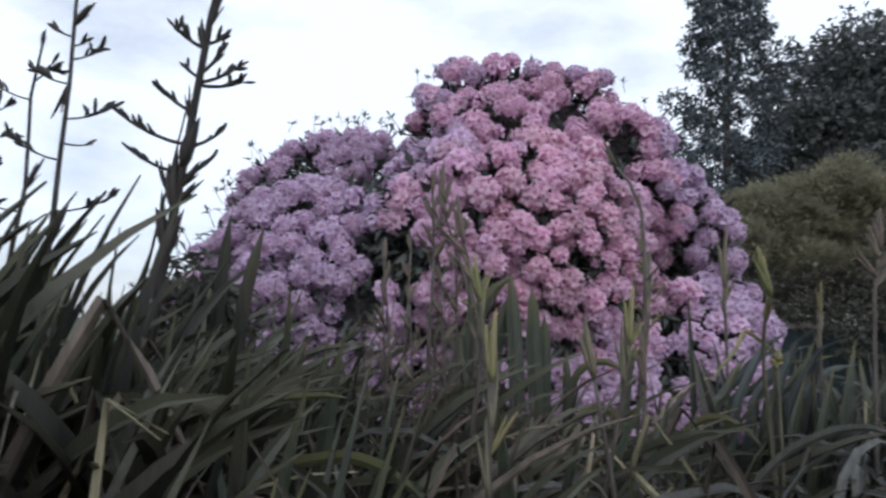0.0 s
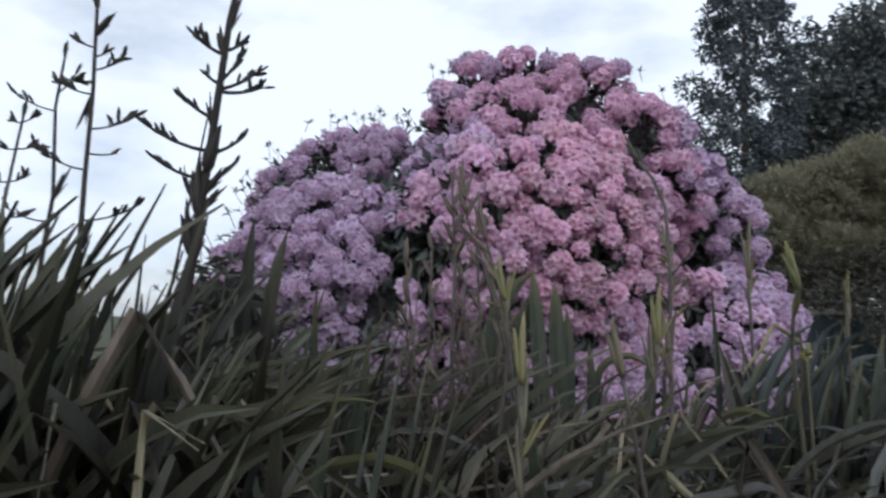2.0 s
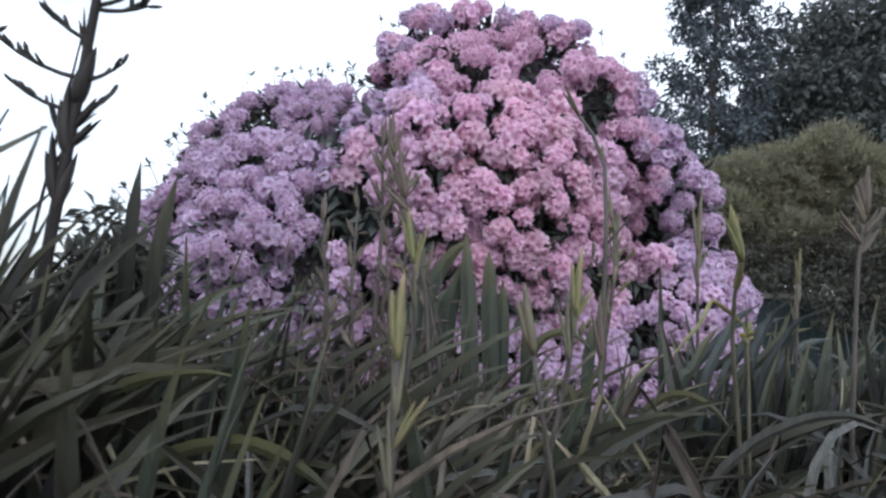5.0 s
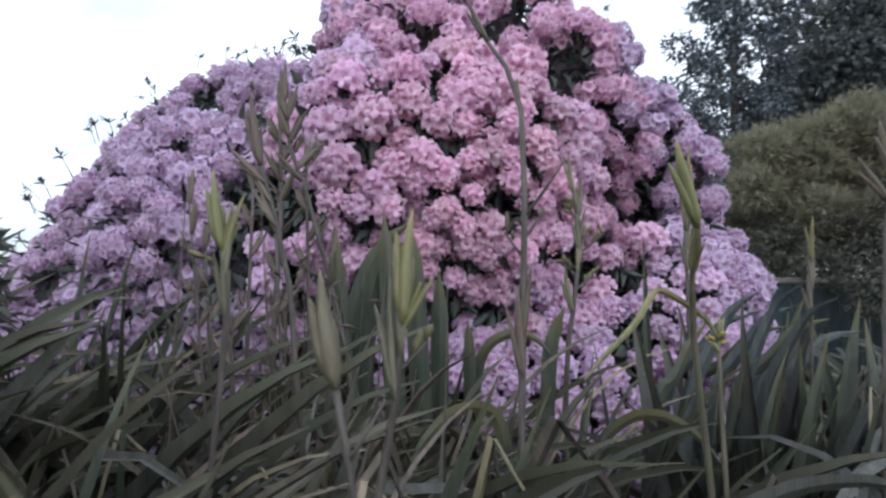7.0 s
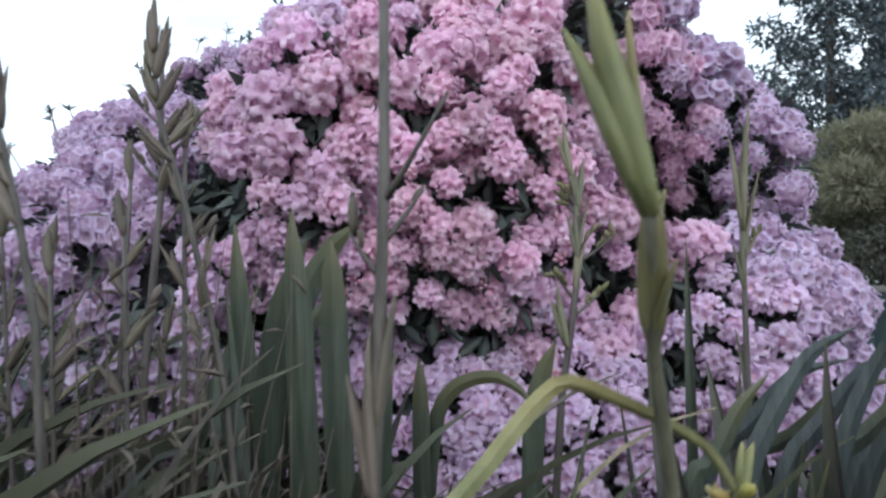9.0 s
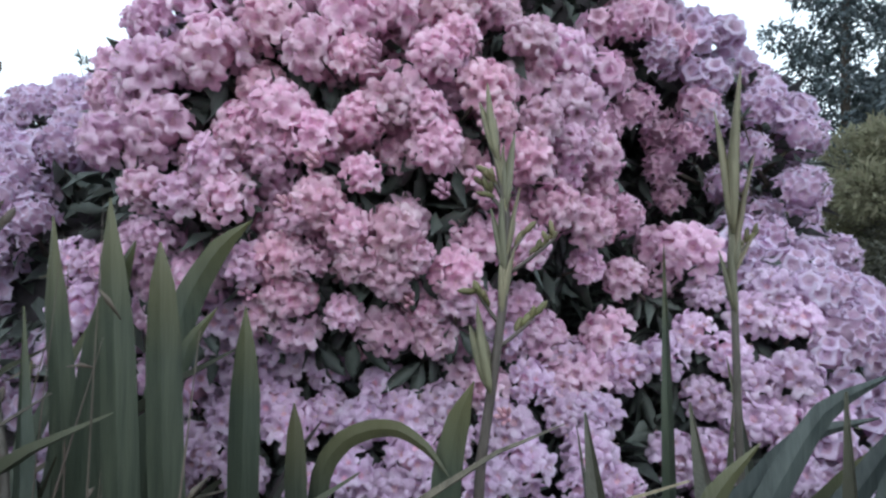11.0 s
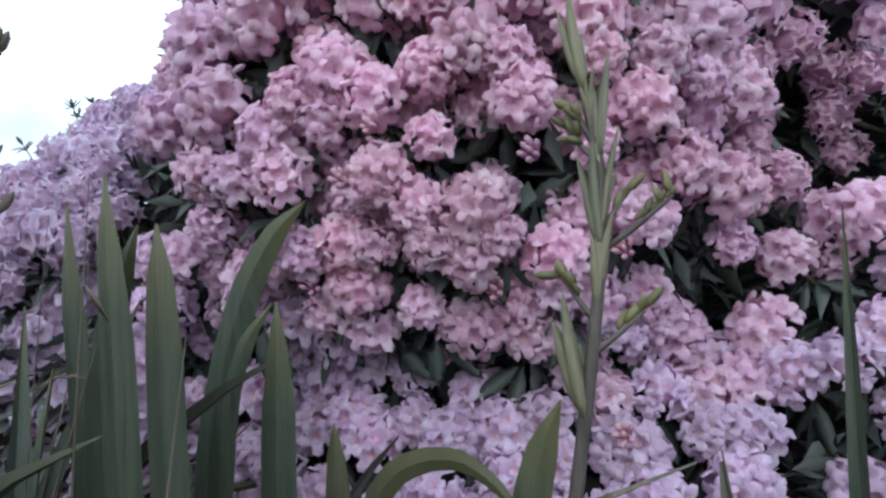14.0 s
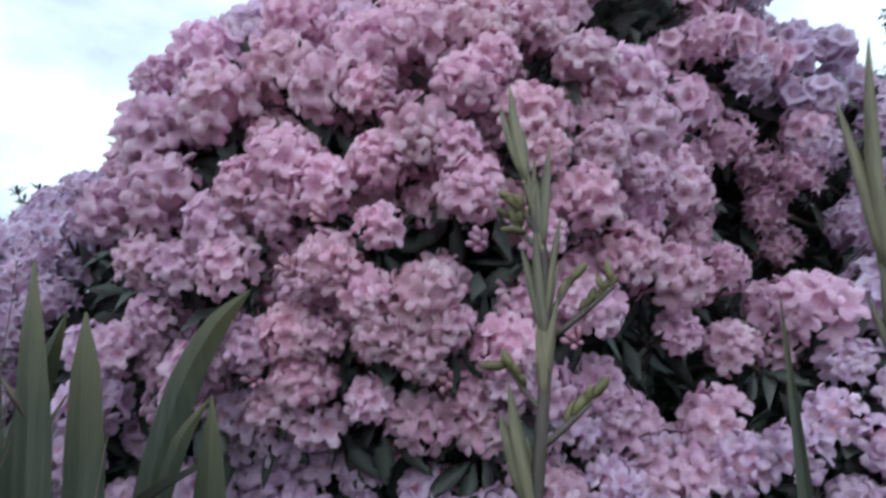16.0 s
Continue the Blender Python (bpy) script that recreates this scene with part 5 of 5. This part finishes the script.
piece("leaf", leaf_mesh(v, f, M_SPIKE), yellowed, label="yellowing leaf bent over sharply")


# fine dry grass among the thin stalks
M_DRY_GRASS = material("dry_grass", (0.075, 0.06, 0.05), (0.18, 0.145, 0.115), 6, rough=0.7, vary=0.0, island=True, bump=0)
grng = np.random.default_rng(23)
blades = []
for k in range(84):
    gx0, gy0 = grng.normal() * 0.16 + 0.05, 2.60 + grng.normal() * 0.12
    h, a, bend = 0.85 + 0.65 * grng.random() ** 1.6, grng.uniform(0, 6.28), grng.uniform(0.03, 0.24)
    pts = [(gx0 + bend * u * u * math.cos(a), gy0 + bend * u * u * math.sin(a), h * u * (1 - 0.25 * bend * u)) for u in (0, 0.35, 0.6, 0.8, 1)]
    r = grng.uniform(0.0014, 0.0036)
    blades.append(tube(pts, (r, r, r, r * 0.8, r * 0.25), 3))
    for q in range(2):
        base = Vector(pts[2]).lerp(Vector(pts[4]), grng.random())
        way = Vector(grng.normal(size=3)).normalized() * grng.uniform(0.03, 0.07)
        blades.append(tube([base, base + way * 0.45, base + way + Vector((0, 0, -0.008))], (0.001, grng.uniform(0.003, 0.007), 0.0008), 3))
V, F, S = merge(blades)
tagged(new("dry_grass", mesh_of("dry_grass", V, F, [M_DRY_GRASS], S)), "tangle of fine dry brown grass and leaflets among the stalks", "grass", kind="stuff")

# ---- distance: trees, shrubs, fence ----
def leafy(name, label, category, at, clumps, leaves, size, width, mat, trunk_h, trunk_r, limbs, seed, droop=0.4, spread=1.0):
    """A tree: tapered trunk, limbs and a crown of many small leaves. clumps: (centre, radii)."""
    r = np.random.default_rng(seed)
    tree = thing(name, label, category, at)
    pts = [(0.08 * trunk_r * 10 * math.sin(s * 4 + seed), 0.08 * trunk_r * 10 * math.cos(s * 3), trunk_h * s - 0.1) for s in (0, 0.15, 0.3, 0.5, 0.7, 0.85, 1)]
    v, f = tube(pts, [trunk_r * (1.25 - 1.1 * i / 6) for i in range(7)], 9)
    piece("trunk", mesh_of("trunk", v, f, [M_BARK]), tree)
    for k in range(limbs):
        c = Vector(clumps[k % len(clumps)][0])
        s = min(0.9, max(0.15, (c.z / trunk_h) * 0.7))
        a = Vector((0, 0, trunk_h * s))
        lp = [a.lerp(c, u) + Vector((0, 0, 0.1 * trunk_h * u * (1 - u))) for u in (0, 0.3, 0.6, 1)]
        v, f = tube(lp, [trunk_r * w for w in (0.4, 0.28, 0.18, 0.06)], 6)
        piece("limb", mesh_of("limb", v, f, [M_BARK]), tree)
    cs, ns = [], []
    total = sum(rr[0] * rr[2] for c, rr in clumps)
    for c, rr in clumps:
        n = int(leaves * rr[0] * rr[2] / total)
        d = r.normal(size=(n, 3))
        d /= np.linalg.norm(d, axis=1)[:, None]
        rad = r.uniform(0.35, 1.0, n) ** 0.5 * (1 + 0.18 * np.sin(7 * d[:, 0] + 5 * d[:, 2] + c[0]))
        cs.append(np.array(c) + d * np.array(rr) * rad[:, None])
        ns.append(d)
    V, F = scatter_leaves(np.concatenate(cs), np.concatenate(ns), size, width, r, droop, spread)
    piece("crown", mesh_from_arrays("crown", V, F, mat), tree)
    return tree


trng = np.random.default_rng(5)


def column_clumps(n, height, low, wide, rad):
    out = []
    for k in range(n):
        s = (k + 0.5) / n
        z = low + (height - low) * s
        w = wide * (0.55 + 0.45 * math.sin(math.pi * min(1, s + 0.18)))
        a = k * 2.4
        q = rad * trng.uniform(0.6, 1.25)
        out.append(((w * trng.uniform(0.2, 1) * math.cos(a), w * trng.uniform(0.2, 1) * math.sin(a), z), (q, q, q * 0.75)))
    return out


def dome_clumps(n, wide, base, height, rad, low=0.75):
    out = []
    for k in range(n):
        a, u = k * 2.4, math.sqrt((k + 0.5) / n)
        z = base + (height - base) * math.sqrt(max(0, 1 - u * u)) * trng.uniform(low, 1.0)
        q = rad * trng.uniform(0.7, 1.2)
        out.append(((wide * u * math.cos(a), wide * u * math.sin(a), z), (q, q, q * 0.8)))
    return out


leafy("tall_tree", "tall dark tree with an open airy crown", "tree", (8.9, 20.0, 0), column_clumps(84, 14.8, 2.4, 1.95, 0.62), 27000, 0.19, 0.085, M_TREE_DARK, 12.5, 0.16, 26, 3)
leafy("round_tree", "broad dark green tree with a dense rounded crown", "tree", (15.6, 22.5, 0), dome_clumps(76, 5.0, 1.8, 11.6, 1.4), 38000, 0.27, 0.14, M_TREE_ROUND, 9.0, 0.3, 20, 4)
leafy("round_tree", "large dark tree behind the shrubs", "tree", (23.0, 21.0, 0), dome_clumps(40, 3.6, 1.5, 8.5, 1.4), 18000, 0.26, 0.14, M_TREE_ROUND, 6.5, 0.25, 14, 6)
def lumpy(*domes):
    """Clumps of several domes side by side: x, y, half width, base, height, clumps, clump radius."""
    out = []
    for x, y, wide, base, height, n, rad in domes:
        out += [((c[0] + x, c[1] + y, c[2]), r) for c, r in dome_clumps(n, wide, base, height, rad, 0.6)]
    return out


leafy("olive_shrub", "rounded olive-green shrub with feathery foliage", "shrub", (6.9, 11.6, 0), lumpy((-1.5, -0.2, 0.8, 1.5, 3.5, 12, 0.42), (-0.45, 0.1, 0.8, 1.6, 4.25, 16, 0.45), (0.75, 0.0, 0.9, 1.6, 4.4, 18, 0.45), (1.9, 0.2, 0.8, 1.4, 3.75, 12, 0.42), (0.2, -0.4, 1.6, 1.3, 3.0, 20, 0.45)), 60000, 0.17, 0.030, M_OLIVE, 3.0, 0.09, 16, 7, -0.25, 0.75)
# dark leaves put the olive shrub's shaded lower part into colour
leafy("dark_shrub", "shrub above the low fence, leaves coloured dark for the shade there", "shrub", (7.1, 10.9, 0), dome_clumps(44, 2.6, 0.9, 2.60, 0.5, 0.4), 30000, 0.11, 0.035, M_SHADE, 1.6, 0.08, 10, 8)
leafy("brown_shrub", "brownish half-dead shrub beside the low fence", "shrub", (7.9, 8.6, 0), dome_clumps(30, 1.5, 0.6, 2.75, 0.5, 0.5), 15000, 0.12, 0.05, M_BROWN, 1.4, 0.05, 10, 9)

leafy("dark_shrub", "small grey-green leafy shrub among the flax stalks", "shrub", (-0.88, 2.40, 0), dome_clumps(16, 0.17, 0.75, 1.42, 0.10), 1500, 0.075, 0.024, M_GREY_LEAF, 1.3, 0.02, 6, 12)

fence = thing("garden_fence", "low dark teal board fence with a weathered cap rail", "fence", (5.6, 9.6, 0))
v, f = tube([(0, 0, 0), (0, 0, 1.16)], (0.055, 0.055), 4)
post_me = mesh_of("post", v, f, [M_FENCE], smooth=False)


def box_lists(sx, sy, sz, bevel):
    b = bmesh.new()
    bmesh.ops.create_cube(b, size=1, matrix=Matrix.Diagonal((sx, sy, sz, 1)))
    bmesh.ops.bevel(b, geom=b.edges[:], offset=bevel, segments=1, affect="EDGES")
    return b


def box_mesh(name, sx, sy, sz, bevel, mat):
    b = box_lists(sx, sy, sz, bevel)
    me = bpy.data.meshes.new(name)
    b.to_mesh(me)
    b.free()
    me.materials.append(mat)
    return me


board_me = box_mesh("board", 0.142, 0.022, 1.12, 0.004, M_FENCE)
rail_me = box_mesh("cap_rail", 7.2, 0.14, 0.075, 0.008, M_CAP)
back_me = box_mesh("rail", 7.2, 0.04, 0.09, 0.006, M_FENCE)
for k in range(48):
    piece("board", board_me, fence, pose(-3.55 + k * 0.151, 0, 0.575 + 0.004 * math.sin(k * 2.1), 0, 0, 0))
for k in range(5):
    piece("post", post_me, fence, pose(-3.5 + 1.75 * k, 0.12, -0.02, 0, 0, 45))
piece("cap_rail", rail_me, fence, pose(0, 0.02, 1.18))
for z in (0.3, 0.95):
    piece("rail", back_me, fence, pose(0, 0.034, z))
